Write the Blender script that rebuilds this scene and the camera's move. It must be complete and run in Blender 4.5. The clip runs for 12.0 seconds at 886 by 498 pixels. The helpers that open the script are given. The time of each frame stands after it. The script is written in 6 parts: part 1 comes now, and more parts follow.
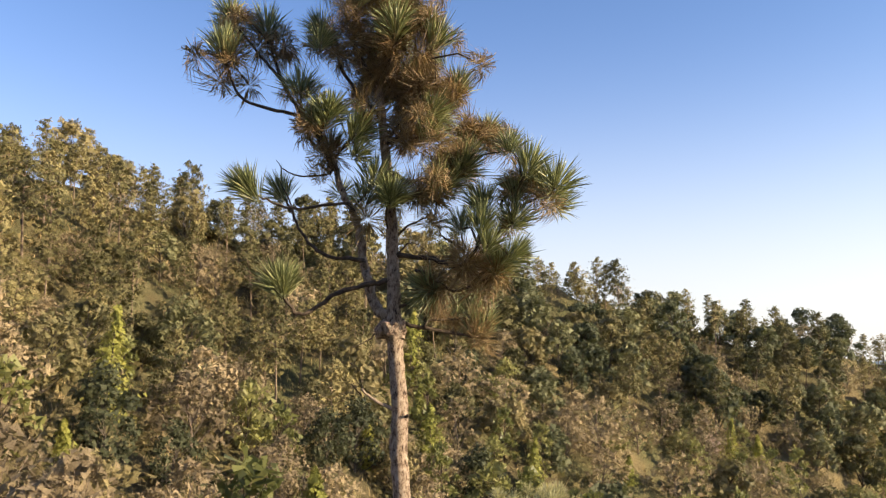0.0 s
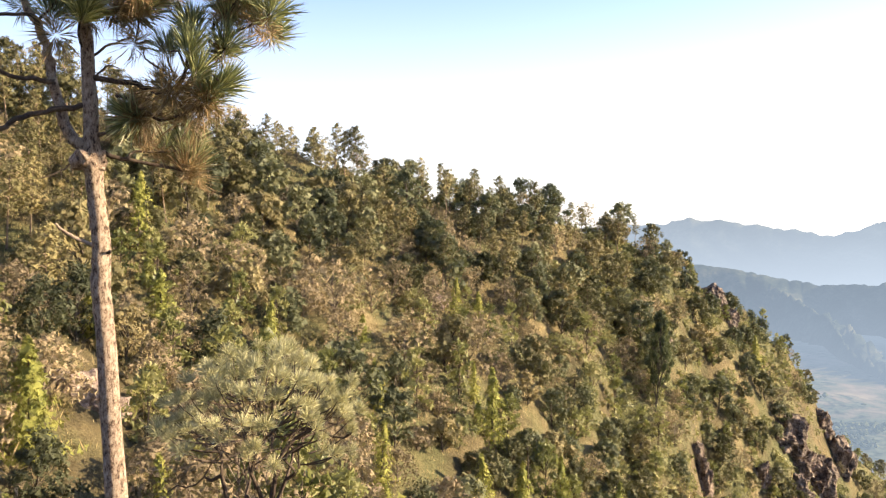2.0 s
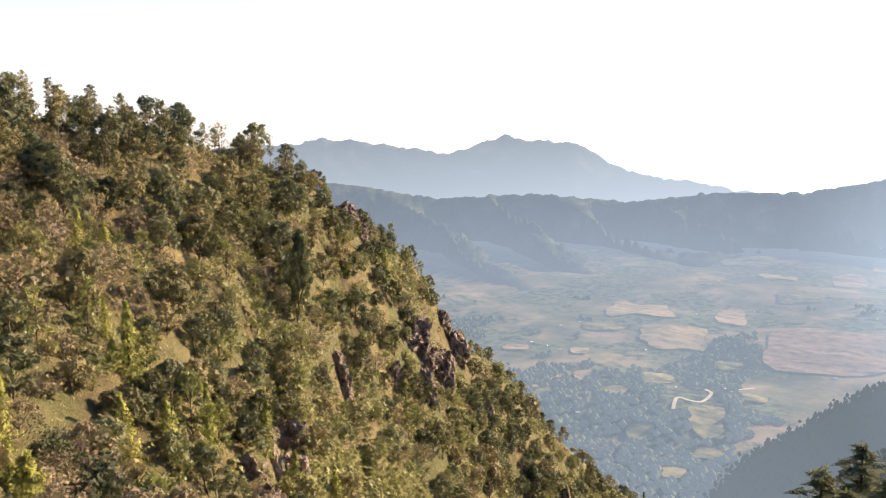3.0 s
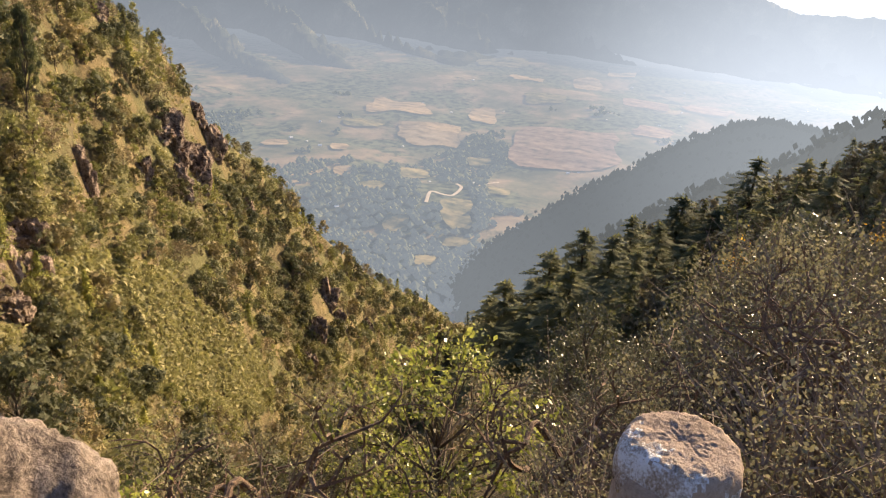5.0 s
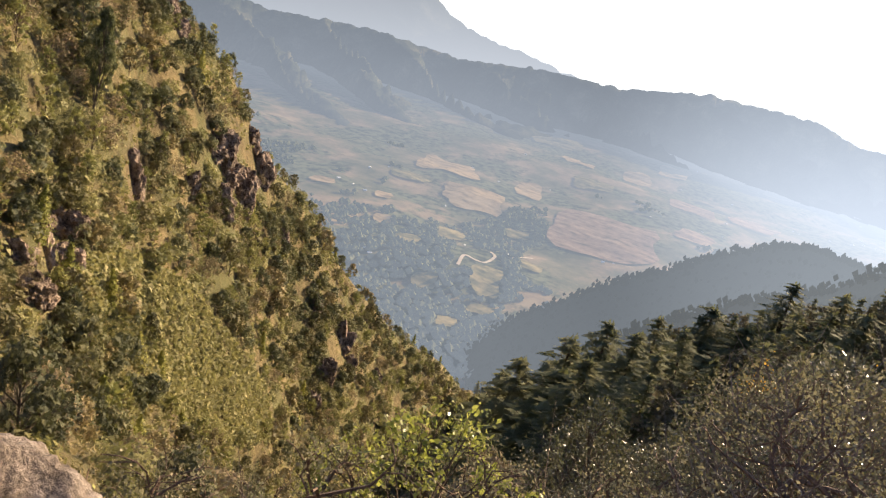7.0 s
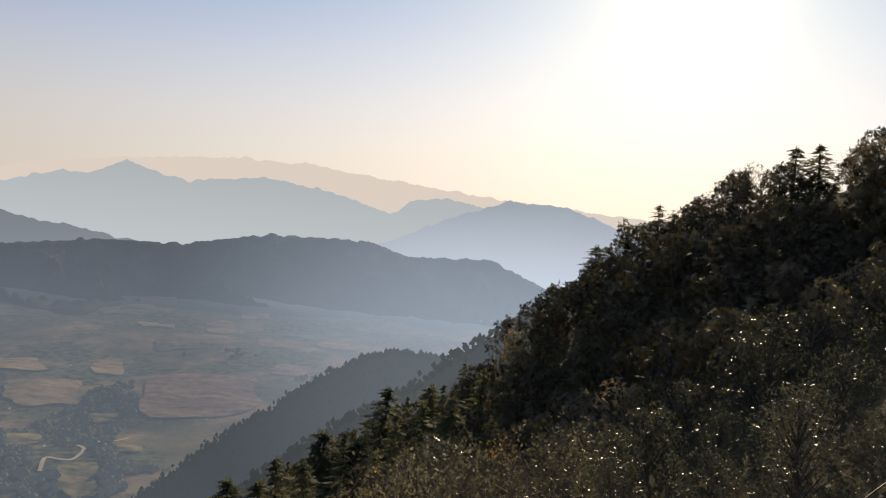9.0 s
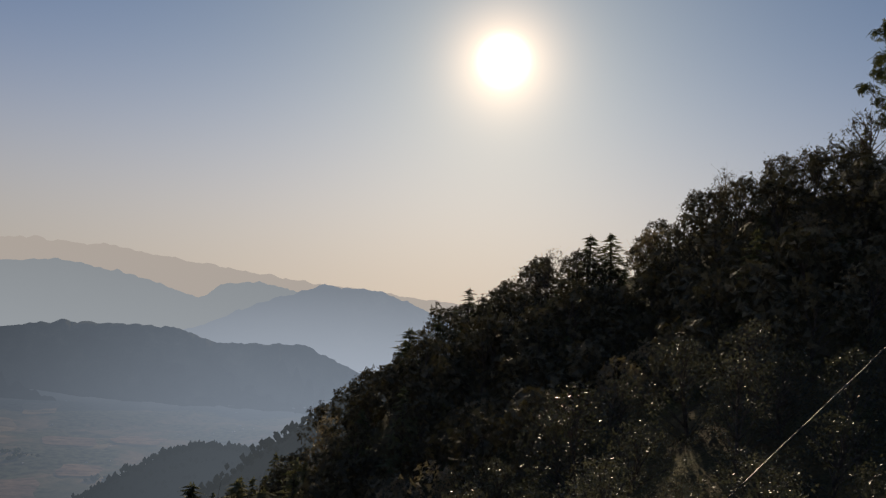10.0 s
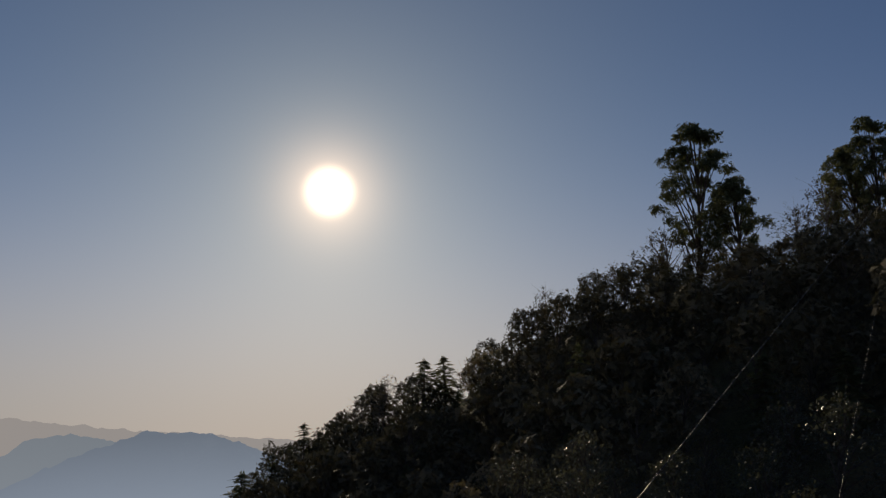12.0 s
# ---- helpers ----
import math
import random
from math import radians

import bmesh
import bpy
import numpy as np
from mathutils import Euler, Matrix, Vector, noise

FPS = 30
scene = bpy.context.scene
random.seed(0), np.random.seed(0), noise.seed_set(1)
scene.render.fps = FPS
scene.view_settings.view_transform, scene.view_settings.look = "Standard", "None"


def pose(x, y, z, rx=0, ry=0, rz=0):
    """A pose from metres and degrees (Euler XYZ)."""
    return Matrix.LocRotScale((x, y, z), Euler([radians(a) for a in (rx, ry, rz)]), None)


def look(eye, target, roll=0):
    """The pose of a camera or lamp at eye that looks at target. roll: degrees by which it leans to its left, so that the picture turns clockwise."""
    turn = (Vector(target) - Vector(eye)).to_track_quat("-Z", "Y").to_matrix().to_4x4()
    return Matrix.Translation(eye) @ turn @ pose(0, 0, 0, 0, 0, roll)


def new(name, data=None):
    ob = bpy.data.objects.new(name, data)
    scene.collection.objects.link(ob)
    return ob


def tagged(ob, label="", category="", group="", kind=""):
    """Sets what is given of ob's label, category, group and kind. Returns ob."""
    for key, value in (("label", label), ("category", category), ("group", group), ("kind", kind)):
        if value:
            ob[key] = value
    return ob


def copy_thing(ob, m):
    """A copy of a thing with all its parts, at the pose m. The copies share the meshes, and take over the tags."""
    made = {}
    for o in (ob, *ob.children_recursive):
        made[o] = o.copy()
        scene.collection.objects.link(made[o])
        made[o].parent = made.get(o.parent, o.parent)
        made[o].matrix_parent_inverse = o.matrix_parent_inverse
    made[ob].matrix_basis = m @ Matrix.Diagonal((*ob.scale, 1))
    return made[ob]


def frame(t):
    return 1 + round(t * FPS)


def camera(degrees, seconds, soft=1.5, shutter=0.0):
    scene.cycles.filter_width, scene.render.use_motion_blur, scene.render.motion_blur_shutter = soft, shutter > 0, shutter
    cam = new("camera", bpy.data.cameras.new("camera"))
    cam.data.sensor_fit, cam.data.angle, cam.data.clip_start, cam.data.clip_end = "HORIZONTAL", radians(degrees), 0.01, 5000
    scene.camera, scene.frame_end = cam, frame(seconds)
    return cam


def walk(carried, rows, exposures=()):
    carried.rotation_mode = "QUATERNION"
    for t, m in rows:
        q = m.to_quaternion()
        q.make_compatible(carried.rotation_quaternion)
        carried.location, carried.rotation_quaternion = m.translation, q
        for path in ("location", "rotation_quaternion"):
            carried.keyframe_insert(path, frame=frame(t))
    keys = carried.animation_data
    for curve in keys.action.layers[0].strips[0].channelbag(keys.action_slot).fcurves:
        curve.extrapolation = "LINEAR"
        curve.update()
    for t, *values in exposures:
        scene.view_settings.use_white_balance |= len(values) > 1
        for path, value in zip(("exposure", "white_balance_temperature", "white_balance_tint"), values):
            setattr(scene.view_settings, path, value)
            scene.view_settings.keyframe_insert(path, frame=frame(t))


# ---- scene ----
cam = camera(58.7, 12.0, soft=1.25)
EYE = 1.6
# seconds, place relative to the standing eye, Euler XYZ in degrees
PATH = [
    (0.0, -0.337, 0.188, 0.250, 98.00, 0.00, 0.00),
    (0.5, -0.322, 0.191, 0.202, 97.30, -0.32, -0.75),
    (1.0, -0.259, 0.193, 0.056, 95.10, -0.74, -3.64),
    (1.5, -0.162, 0.256, -0.071, 91.34, -0.55, -9.42),
    (2.0, -0.060, 0.201, -0.120, 88.40, 0.19, -18.62),
    (2.5, -0.040, 0.150, -0.080, 85.81, 0.64, -31.97),
    (3.0, -0.080, 0.114, -0.020, 82.44, 0.73, -44.62),
    (3.5, -0.104, 0.112, 0.020, 77.77, -0.43, -52.88),
    (3.7, -0.110, 0.110, 0.010, 76.19, -0.80, -55.06),
    (5.3, -0.239, 0.285, -0.126, 65.77, -6.53, -61.65),
    (5.5, -0.239, 0.287, -0.135, 64.10, -10.27, -59.70),
    (6.0, -0.225, 0.306, -0.121, 59.85, -18.70, -54.08),
    (6.5, -0.239, 0.299, -0.013, 63.78, -18.07, -53.26),
    (7.0, -0.266, 0.248, 0.051, 71.84, -13.32, -55.52),
    (7.2, -0.280, 0.220, 0.060, 75.36, -11.72, -57.68),
    (8.8, -0.033, 0.031, 0.030, 86.67, -4.91, -83.89),
    (9.0, -0.008, -0.013, 0.030, 87.59, -5.04, -87.22),
    (9.5, 0.040, -0.036, 0.012, 90.92, -6.61, -95.31),
    (10.0, 0.040, -0.045, 0.010, 94.83, -4.82, -100.68),
    (10.5, -0.016, -0.099, 0.010, 99.03, -0.75, -103.69),
    (11.0, -0.060, -0.120, 0.050, 103.07, -0.49, -106.12),
    (11.5, -0.056, -0.120, 0.061, 104.52, -1.09, -108.54),
    (12.0, -0.056, -0.180, 0.090, 104.50, 0.30, -112.11),
]
walk(cam, [(t, pose(x, y, z + EYE, rx, ry, rz)) for t, x, y, z, rx, ry, rz in PATH],
     exposures=[(t, stops, float(np.interp(t, [0, 1, 2, 3.5, 5.5, 7, 9, 12], [6800, 6700, 6800, 7050, 7900, 7450, 7200, 6600])), float(np.interp(t, [0, 1, 2, 5, 7, 9], [6, 6, 8, 14, 13, 11]))) for t, stops in (
         (0.0, 1.1), (1.0, 1.3), (2.0, 1.68), (2.5, 1.66), (3.0, 1.42), (3.5, 1.15), (5.5, 1.5), (6.5, 1.6), (7.0, 1.28), (7.2, 1.18), (8.8, 0.15), (9.0, -0.03),
         (9.5, -0.36), (10.0, -0.8), (10.5, -1.1), (11.0, -1.4), (11.5, -1.4), (12.0, -1.25))])

# ---- light: low hazy sun over the far end of the valley, clear sky behind ----
SUN_AZ, SUN_EL = 103.6, 18.5


def toward(az, el=0.0, dist=1.0):
    """A point at a compass bearing (clockwise from +y), an elevation and a distance from the standing eye."""
    a, e = radians(az), radians(el)
    return Vector((math.sin(a) * math.cos(e) * dist, math.cos(a) * math.cos(e) * dist, math.sin(e) * dist + EYE))


sun_dir = (toward(SUN_AZ, SUN_EL) - Vector((0, 0, EYE))).normalized()
sun_data = bpy.data.lights.new("sun", "SUN")
sun_data.energy, sun_data.angle, sun_data.color = 5.0, radians(0.6), (1.0, 0.84, 0.62)
sun = new("sun", sun_data)
sun.matrix_world = look((0, 0, 60), Vector((0, 0, 60)) - sun_dir)


def node(tree, kind, **values):
    n = tree.nodes.new(kind)
    for key, value in values.items():
        if key in n.inputs:
            n.inputs[key].default_value = value
    return n


def math_node(tree, op, a, b=None, c=None, clamp=False):
    n = tree.nodes.new("ShaderNodeMath")
    n.operation, n.use_clamp = op, clamp
    for i, v in enumerate((a, b, c)):
        if v is None:
            continue
        if isinstance(v, (int, float)):
            n.inputs[i].default_value = v
        else:
            tree.links.new(v, n.inputs[i])
    return n.outputs[0]


def mix_node(tree, fac, a, b, blend="MIX"):
    n = tree.nodes.new("ShaderNodeMix")
    n.data_type, n.blend_type = "RGBA", blend
    for socket, v in ((n.inputs[0], fac), (n.inputs[6], a), (n.inputs[7], b)):
        if isinstance(v, (int, float)):
            socket.default_value = v
        elif isinstance(v, tuple):
            socket.default_value = (*v[:3], 1)
        else:
            tree.links.new(v, socket)
    return n.outputs[2]


def ramp_node(tree, fac, stops, smooth=False):
    n = tree.nodes.new("ShaderNodeValToRGB")
    if smooth:
        n.color_ramp.interpolation = "EASE"
    el = n.color_ramp.elements
    while len(el) < len(stops):
        el.new(0.5)
    for e, (p, c) in zip(el, stops):
        e.position = p
        e.color = (*c, 1) if isinstance(c, tuple) else (c, c, c, 1)
    tree.links.new(fac, n.inputs[0])
    return n.outputs[0]


def noise_node(tree, vec, scale, detail=4.0, rough=0.55):
    n = node(tree, "ShaderNodeTexNoise", Scale=scale, Detail=detail, Roughness=rough)
    if vec is not None:
        tree.links.new(vec, n.inputs["Vector"])
    return n.outputs[0]


world = bpy.data.worlds.new("sky")
scene.world = world
world.use_nodes = True
wt = world.node_tree
wt.nodes.clear()
sky = wt.nodes.new("ShaderNodeTexSky")
sky.sky_type, sky.sun_disc = "NISHITA", False
sky.sun_elevation, sky.sun_rotation = radians(SUN_EL), radians(SUN_AZ)
sky.altitude, sky.air_density, sky.dust_density, sky.ozone_density = 2400, 1.0, 1.2, 1.5
direction = wt.nodes.new("ShaderNodeTexCoord").outputs["Generated"]
split = wt.nodes.new("ShaderNodeSeparateXYZ")
wt.links.new(direction, split.inputs[0])
dot = wt.nodes.new("ShaderNodeVectorMath")
dot.operation = "DOT_PRODUCT"
dot.inputs[1].default_value = sun_dir
wt.links.new(direction, dot.inputs[0])
angle = math_node(wt, "ARCCOSINE", math_node(wt, "MINIMUM", dot.outputs["Value"], 0.999999))
degrees_off = math_node(wt, "MULTIPLY", angle, 180 / math.pi)
# hazy aureole round the sun: steep core, broad skirt; a bank of haze along the horizon
core = math_node(wt, "EXPONENT", math_node(wt, "MULTIPLY", math_node(wt, "POWER", math_node(wt, "DIVIDE", degrees_off, 2.5), 1.3), -1.0))
disc = math_node(wt, "EXPONENT", math_node(wt, "MULTIPLY", math_node(wt, "POWER", math_node(wt, "DIVIDE", degrees_off, 1.55), 4.0), -1.0))
skirt = math_node(wt, "EXPONENT", math_node(wt, "MULTIPLY", degrees_off, -0.07))
far_off = math_node(wt, "EXPONENT", math_node(wt, "MULTIPLY", degrees_off, -0.03))
rise = math_node(wt, "DIVIDE", math_node(wt, "MAXIMUM", split.outputs[2], 0.0), 0.215)
haze_low = math_node(wt, "EXPONENT", math_node(wt, "MULTIPLY", math_node(wt, "MULTIPLY", rise, rise), -1.0))
bg_sky = node(wt, "ShaderNodeBackground", Strength=0.105)
wt.links.new(mix_node(wt, 1.0, sky.outputs[0], mix_node(wt, far_off, (0.88, 1.0, 1.29), (0.92, 1.02, 0.88)), "MULTIPLY"), bg_sky.inputs[0])
bg_haze = node(wt, "ShaderNodeBackground")
wt.links.new(mix_node(wt, far_off, (0.94, 0.91, 0.90), (1.0, 0.78, 0.62)), bg_haze.inputs[0])
wt.links.new(math_node(wt, "ADD", 0.43, math_node(wt, "MULTIPLY", far_off, 1.02)), bg_haze.inputs[1])
veil = wt.nodes.new("ShaderNodeMixShader")
wt.links.new(math_node(wt, "MULTIPLY", haze_low, 0.93), veil.inputs[0])
wt.links.new(bg_sky.outputs[0], veil.inputs[1])
wt.links.new(bg_haze.outputs[0], veil.inputs[2])
bg_core = node(wt, "ShaderNodeBackground", Color=(1.0, 0.70, 0.47, 1))
wt.links.new(math_node(wt, "ADD", math_node(wt, "MULTIPLY", core, 2.4), math_node(wt, "MULTIPLY", disc, 5.0)), bg_core.inputs[1])
bg_skirt = node(wt, "ShaderNodeBackground", Color=(0.95, 0.92, 0.95, 1))
wt.links.new(math_node(wt, "MULTIPLY", skirt, 0.22), bg_skirt.inputs[1])
total = veil.outputs[0]
for more in (bg_core, bg_skirt):
    add = wt.nodes.new("ShaderNodeAddShader")
    wt.links.new(total, add.inputs[0])
    wt.links.new(more.outputs[0], add.inputs[1])
    total = add.outputs[0]
wt.links.new(total, wt.nodes.new("ShaderNodeOutputWorld").inputs[0])


# ---- materials ----
def material(name):
    m = bpy.data.materials.new(name)
    m.use_nodes = True
    t = m.node_tree
    t.nodes.clear()
    out = t.nodes.new("ShaderNodeOutputMaterial")
    return m, t, out


def position(t):
    return t.nodes.new("ShaderNodeNewGeometry").outputs["Position"]


def bump(t, height, strength, distance):
    b = node(t, "ShaderNodeBump", Strength=strength, Distance=distance)
    t.links.new(height, b.inputs["Height"])
    return b.outputs[0]


def foliage(name, dark, mid, light, translucent=0.35, rough=0.5, spec=0.3, tree_vary=0.5, glow_mix=0.3, spray=0.0, thin=0.464):
    """Leaves: each leaf its own tint, each plant its own tone, light shining through."""
    m, t, out = material(name)
    island = t.nodes.new("ShaderNodeNewGeometry").outputs["Random Per Island"]
    plant = t.nodes.new("ShaderNodeObjectInfo").outputs["Random"]
    fac = math_node(t, "ADD", math_node(t, "MULTIPLY", island, 1 - tree_vary), math_node(t, "MULTIPLY", plant, tree_vary))
    colour = ramp_node(t, fac, [(0.0, dark), (0.5, mid), (1.0, light)])
    p = node(t, "ShaderNodeBsdfPrincipled", Roughness=rough)
    p.inputs["Specular IOR Level"].default_value = spec
    t.links.new(colour, p.inputs["Base Color"])
    tr = t.nodes.new("ShaderNodeBsdfTranslucent")
    t.links.new(mix_node(t, glow_mix, colour, (0.35, 0.37, 0.10)), tr.inputs[0])
    mx = node(t, "ShaderNodeMixShader", Fac=translucent)
    t.links.new(p.outputs[0], mx.inputs[1])
    t.links.new(tr.outputs[0], mx.inputs[2])
    if spray:
        # a spray of small leaves with gaps between them
        local = t.nodes.new("ShaderNodeTexCoord").outputs["Object"]
        rough_air = noise_node(t, local, spray, 5, 0.8)
        gap = math_node(t, "GREATER_THAN", rough_air, thin)
        t.links.new(bump(t, rough_air, 1.0, 0.35 / spray), p.inputs["Normal"])
        clear = t.nodes.new("ShaderNodeBsdfTransparent")
        cut = t.nodes.new("ShaderNodeMixShader")
        t.links.new(gap, cut.inputs[0])
        t.links.new(clear.outputs[0], cut.inputs[1])
        t.links.new(mx.outputs[0], cut.inputs[2])
        t.links.new(cut.outputs[0], out.inputs[0])
    else:
        t.links.new(mx.outputs[0], out.inputs[0])
    return m


def rough_surface(name, stops, scale, fine, bump_strength, bump_distance, rough=0.9, stretch=(1, 1, 1)):
    """Bark, rock and the like: two scales of mottling with relief."""
    m, t, out = material(name)
    mp = node(t, "ShaderNodeMapping", Scale=stretch)
    t.links.new(position(t), mp.inputs[0])
    a = noise_node(t, mp.outputs[0], scale, 5)
    b = noise_node(t, mp.outputs[0], fine, 6, 0.65)
    fac = math_node(t, "ADD", math_node(t, "MULTIPLY", a, 0.55), math_node(t, "MULTIPLY", b, 0.45))
    colour = ramp_node(t, fac, stops)
    p = node(t, "ShaderNodeBsdfPrincipled", Roughness=rough)
    p.inputs["Specular IOR Level"].default_value = 0.2
    t.links.new(colour, p.inputs["Base Color"])
    t.links.new(bump(t, b, bump_strength, bump_distance), p.inputs["Normal"])
    t.links.new(p.outputs[0], out.inputs[0])
    return m


def haze_emission(t, pos, glow):
    """Strength of the emission that paints haze: brighter on bearings close to the sun's."""
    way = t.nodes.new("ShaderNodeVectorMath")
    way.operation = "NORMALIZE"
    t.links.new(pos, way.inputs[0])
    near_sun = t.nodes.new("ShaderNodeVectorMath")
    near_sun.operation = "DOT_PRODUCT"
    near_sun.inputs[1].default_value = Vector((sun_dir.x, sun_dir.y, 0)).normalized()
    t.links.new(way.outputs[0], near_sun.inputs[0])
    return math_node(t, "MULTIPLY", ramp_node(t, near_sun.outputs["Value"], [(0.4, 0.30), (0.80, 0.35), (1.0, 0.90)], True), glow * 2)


def hazed_backdrop_material(name, stops, scale, haze, top, low, glow, z_top, z_low, sunward=True):
    """Far land as through kilometres of hazy air: soft cover pattern with haze painted over it as emission, thicker in
    the valley.
    """
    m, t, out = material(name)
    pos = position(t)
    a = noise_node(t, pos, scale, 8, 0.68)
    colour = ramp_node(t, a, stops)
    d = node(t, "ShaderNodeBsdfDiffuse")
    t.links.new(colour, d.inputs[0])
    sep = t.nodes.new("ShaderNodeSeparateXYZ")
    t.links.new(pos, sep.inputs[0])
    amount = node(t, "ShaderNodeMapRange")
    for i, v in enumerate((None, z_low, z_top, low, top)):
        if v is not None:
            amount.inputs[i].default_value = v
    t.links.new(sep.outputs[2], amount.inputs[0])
    # no real air in between: the surface itself glows in the haze colour
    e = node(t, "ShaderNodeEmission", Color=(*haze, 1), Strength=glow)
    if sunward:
        t.links.new(haze_emission(t, pos, glow), e.inputs["Strength"])
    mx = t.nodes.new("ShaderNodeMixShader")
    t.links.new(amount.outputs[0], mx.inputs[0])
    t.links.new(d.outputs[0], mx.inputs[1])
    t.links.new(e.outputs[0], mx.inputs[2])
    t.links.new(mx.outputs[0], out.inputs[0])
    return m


M_PINE_BARK = rough_surface("pine_bark", [(0.38, (0.05, 0.03, 0.022)), (0.44, (0.22, 0.145, 0.10)), (0.52, (0.44, 0.32, 0.23)), (0.66, (0.62, 0.49, 0.38))], 24, 75, 1.0, 0.04, stretch=(1, 1, 0.55))
M_LIMB = rough_surface("limb_bark", [(0.3, (0.025, 0.018, 0.012)), (0.55, (0.10, 0.07, 0.05)), (0.75, (0.22, 0.16, 0.11))], 12, 45, 0.8, 0.01)
M_GNARL = rough_surface("gnarled_bark", [(0.3, (0.05, 0.035, 0.025)), (0.55, (0.17, 0.11, 0.075)), (0.75, (0.34, 0.25, 0.18))], 14, 60, 0.9, 0.012)
M_DEADWOOD = rough_surface("dead_wood", [(0.3, (0.12, 0.08, 0.06)), (0.55, (0.32, 0.24, 0.18)), (0.75, (0.5, 0.42, 0.34))], 12, 45, 0.8, 0.01)
M_BARK = rough_surface("grey_bark", [(0.3, (0.03, 0.024, 0.018)), (0.55, (0.12, 0.095, 0.07)), (0.75, (0.25, 0.2, 0.16))], 3, 12, 0.6, 0.05)
M_TWIG = rough_surface("twigs", [(0.3, (0.10, 0.07, 0.05)), (0.55, (0.22, 0.165, 0.12)), (0.75, (0.36, 0.29, 0.22))], 3, 12, 0.2, 0.01)
M_NEEDLE = foliage("green_needles", (0.04, 0.05, 0.022), (0.19, 0.205, 0.08), (0.52, 0.50, 0.24), 0.16, 0.4, 0.4, 0.2)
M_NEEDLE_PALE = foliage("pale_needles", (0.26, 0.24, 0.12), (0.48, 0.44, 0.24), (0.68, 0.62, 0.38), 0.3, 0.5, 0.2, 0.55, glow_mix=0.08)
M_NEEDLE_OLD = foliage("old_needles", (0.11, 0.06, 0.03), (0.26, 0.16, 0.075), (0.44, 0.31, 0.16), 0.25, 0.5, 0.3, 0.3)
# tan bark made paler than grey_bark: sunlight on the trunks put into the colour
M_TRUNKS = rough_surface("sunlit_bark", [(0.3, (0.09, 0.06, 0.04)), (0.55, (0.24, 0.17, 0.12)), (0.75, (0.38, 0.29, 0.21))], 3, 12, 0.6, 0.05)
M_LEAFY = foliage("green_oak_leaves", (0.048, 0.054, 0.033), (0.13, 0.13, 0.068), (0.28, 0.255, 0.125), 0.16, 0.55, 0.12, 0.65, spray=14.0)
M_LEAFYFINE = foliage("fine_green_oak_leaves", (0.035, 0.04, 0.023), (0.085, 0.086, 0.044), (0.18, 0.165, 0.077), 0.12, 0.55, 0.12, 0.65, spray=22.0, thin=0.45)
M_SAPLING = foliage("sapling_needles", (0.10, 0.11, 0.036), (0.22, 0.21, 0.071), (0.36, 0.32, 0.131), 0.35, 0.45, 0.3, 0.6)
M_OAK = foliage("oak_leaves", (0.05, 0.052, 0.024), (0.17, 0.145, 0.067), (0.36, 0.27, 0.128), 0.12, 0.55, 0.12, 0.75, spray=14.0)
M_OAKFINE = foliage("fine_oak_leaves", (0.05, 0.052, 0.024), (0.17, 0.145, 0.067), (0.36, 0.27, 0.128), 0.14, 0.55, 0.12, 0.75, spray=22.0, thin=0.45)
M_BROWN = foliage("withered_leaves", (0.121, 0.090, 0.056), (0.270, 0.200, 0.122), (0.428, 0.320, 0.185), 0.2, 0.65, 0.1, 0.65, spray=14.0, thin=0.475)
M_BROWNFINE = foliage("fine_withered_leaves", (0.121, 0.090, 0.056), (0.270, 0.200, 0.122), (0.428, 0.320, 0.185), 0.16, 0.65, 0.1, 0.65, spray=22.0, thin=0.45)
M_GREEN = foliage("shrub_leaves", (0.10, 0.10, 0.045), (0.22, 0.205, 0.085), (0.40, 0.35, 0.16), 0.3, 0.55, 0.12, 0.7, spray=14.0)
M_GREENFINE = foliage("fine_shrub_leaves", (0.085, 0.085, 0.037), (0.19, 0.175, 0.070), (0.34, 0.29, 0.122), 0.35, 0.55, 0.12, 0.7, spray=22.0, thin=0.45)
M_YELLOW = foliage("cypress_leaves", (0.12, 0.13, 0.03), (0.26, 0.25, 0.06), (0.40, 0.36, 0.09), 0.22, 0.6, 0.12, 0.5, spray=14.0)
M_PINES = foliage("pine_leaves", (0.065, 0.06, 0.028), (0.19, 0.16, 0.069), (0.36, 0.285, 0.125), 0.09, 0.55, 0.12, 0.65, spray=14.0)
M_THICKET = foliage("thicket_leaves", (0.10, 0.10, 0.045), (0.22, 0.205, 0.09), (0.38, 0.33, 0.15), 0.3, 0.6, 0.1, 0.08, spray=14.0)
# darker copy of the thicket leaves: shade of the folds put into the colour
M_SHADE_DARKENED = foliage("shade_darkened_leaves", (0.05, 0.052, 0.027), (0.125, 0.118, 0.054), (0.25, 0.215, 0.095), 0.25, 0.6, 0.1, 0.08, spray=14.0)
M_LITTER = foliage("brown_undergrowth", (0.07, 0.06, 0.029), (0.18, 0.145, 0.069), (0.34, 0.26, 0.127), 0.25, 0.6, 0.1, 0.08, spray=14.0)
M_MEADOW = foliage("meadow_leaves", (0.15, 0.14, 0.06), (0.29, 0.26, 0.115), (0.46, 0.39, 0.19), 0.35, 0.6, 0.15, 0.1, spray=6.0, thin=0.40)
M_FIR = foliage("fir_leaves", (0.05, 0.06, 0.034), (0.125, 0.13, 0.068), (0.26, 0.24, 0.12), 0.25, 0.7, 0.05, 0.6, spray=14.0, thin=0.47)
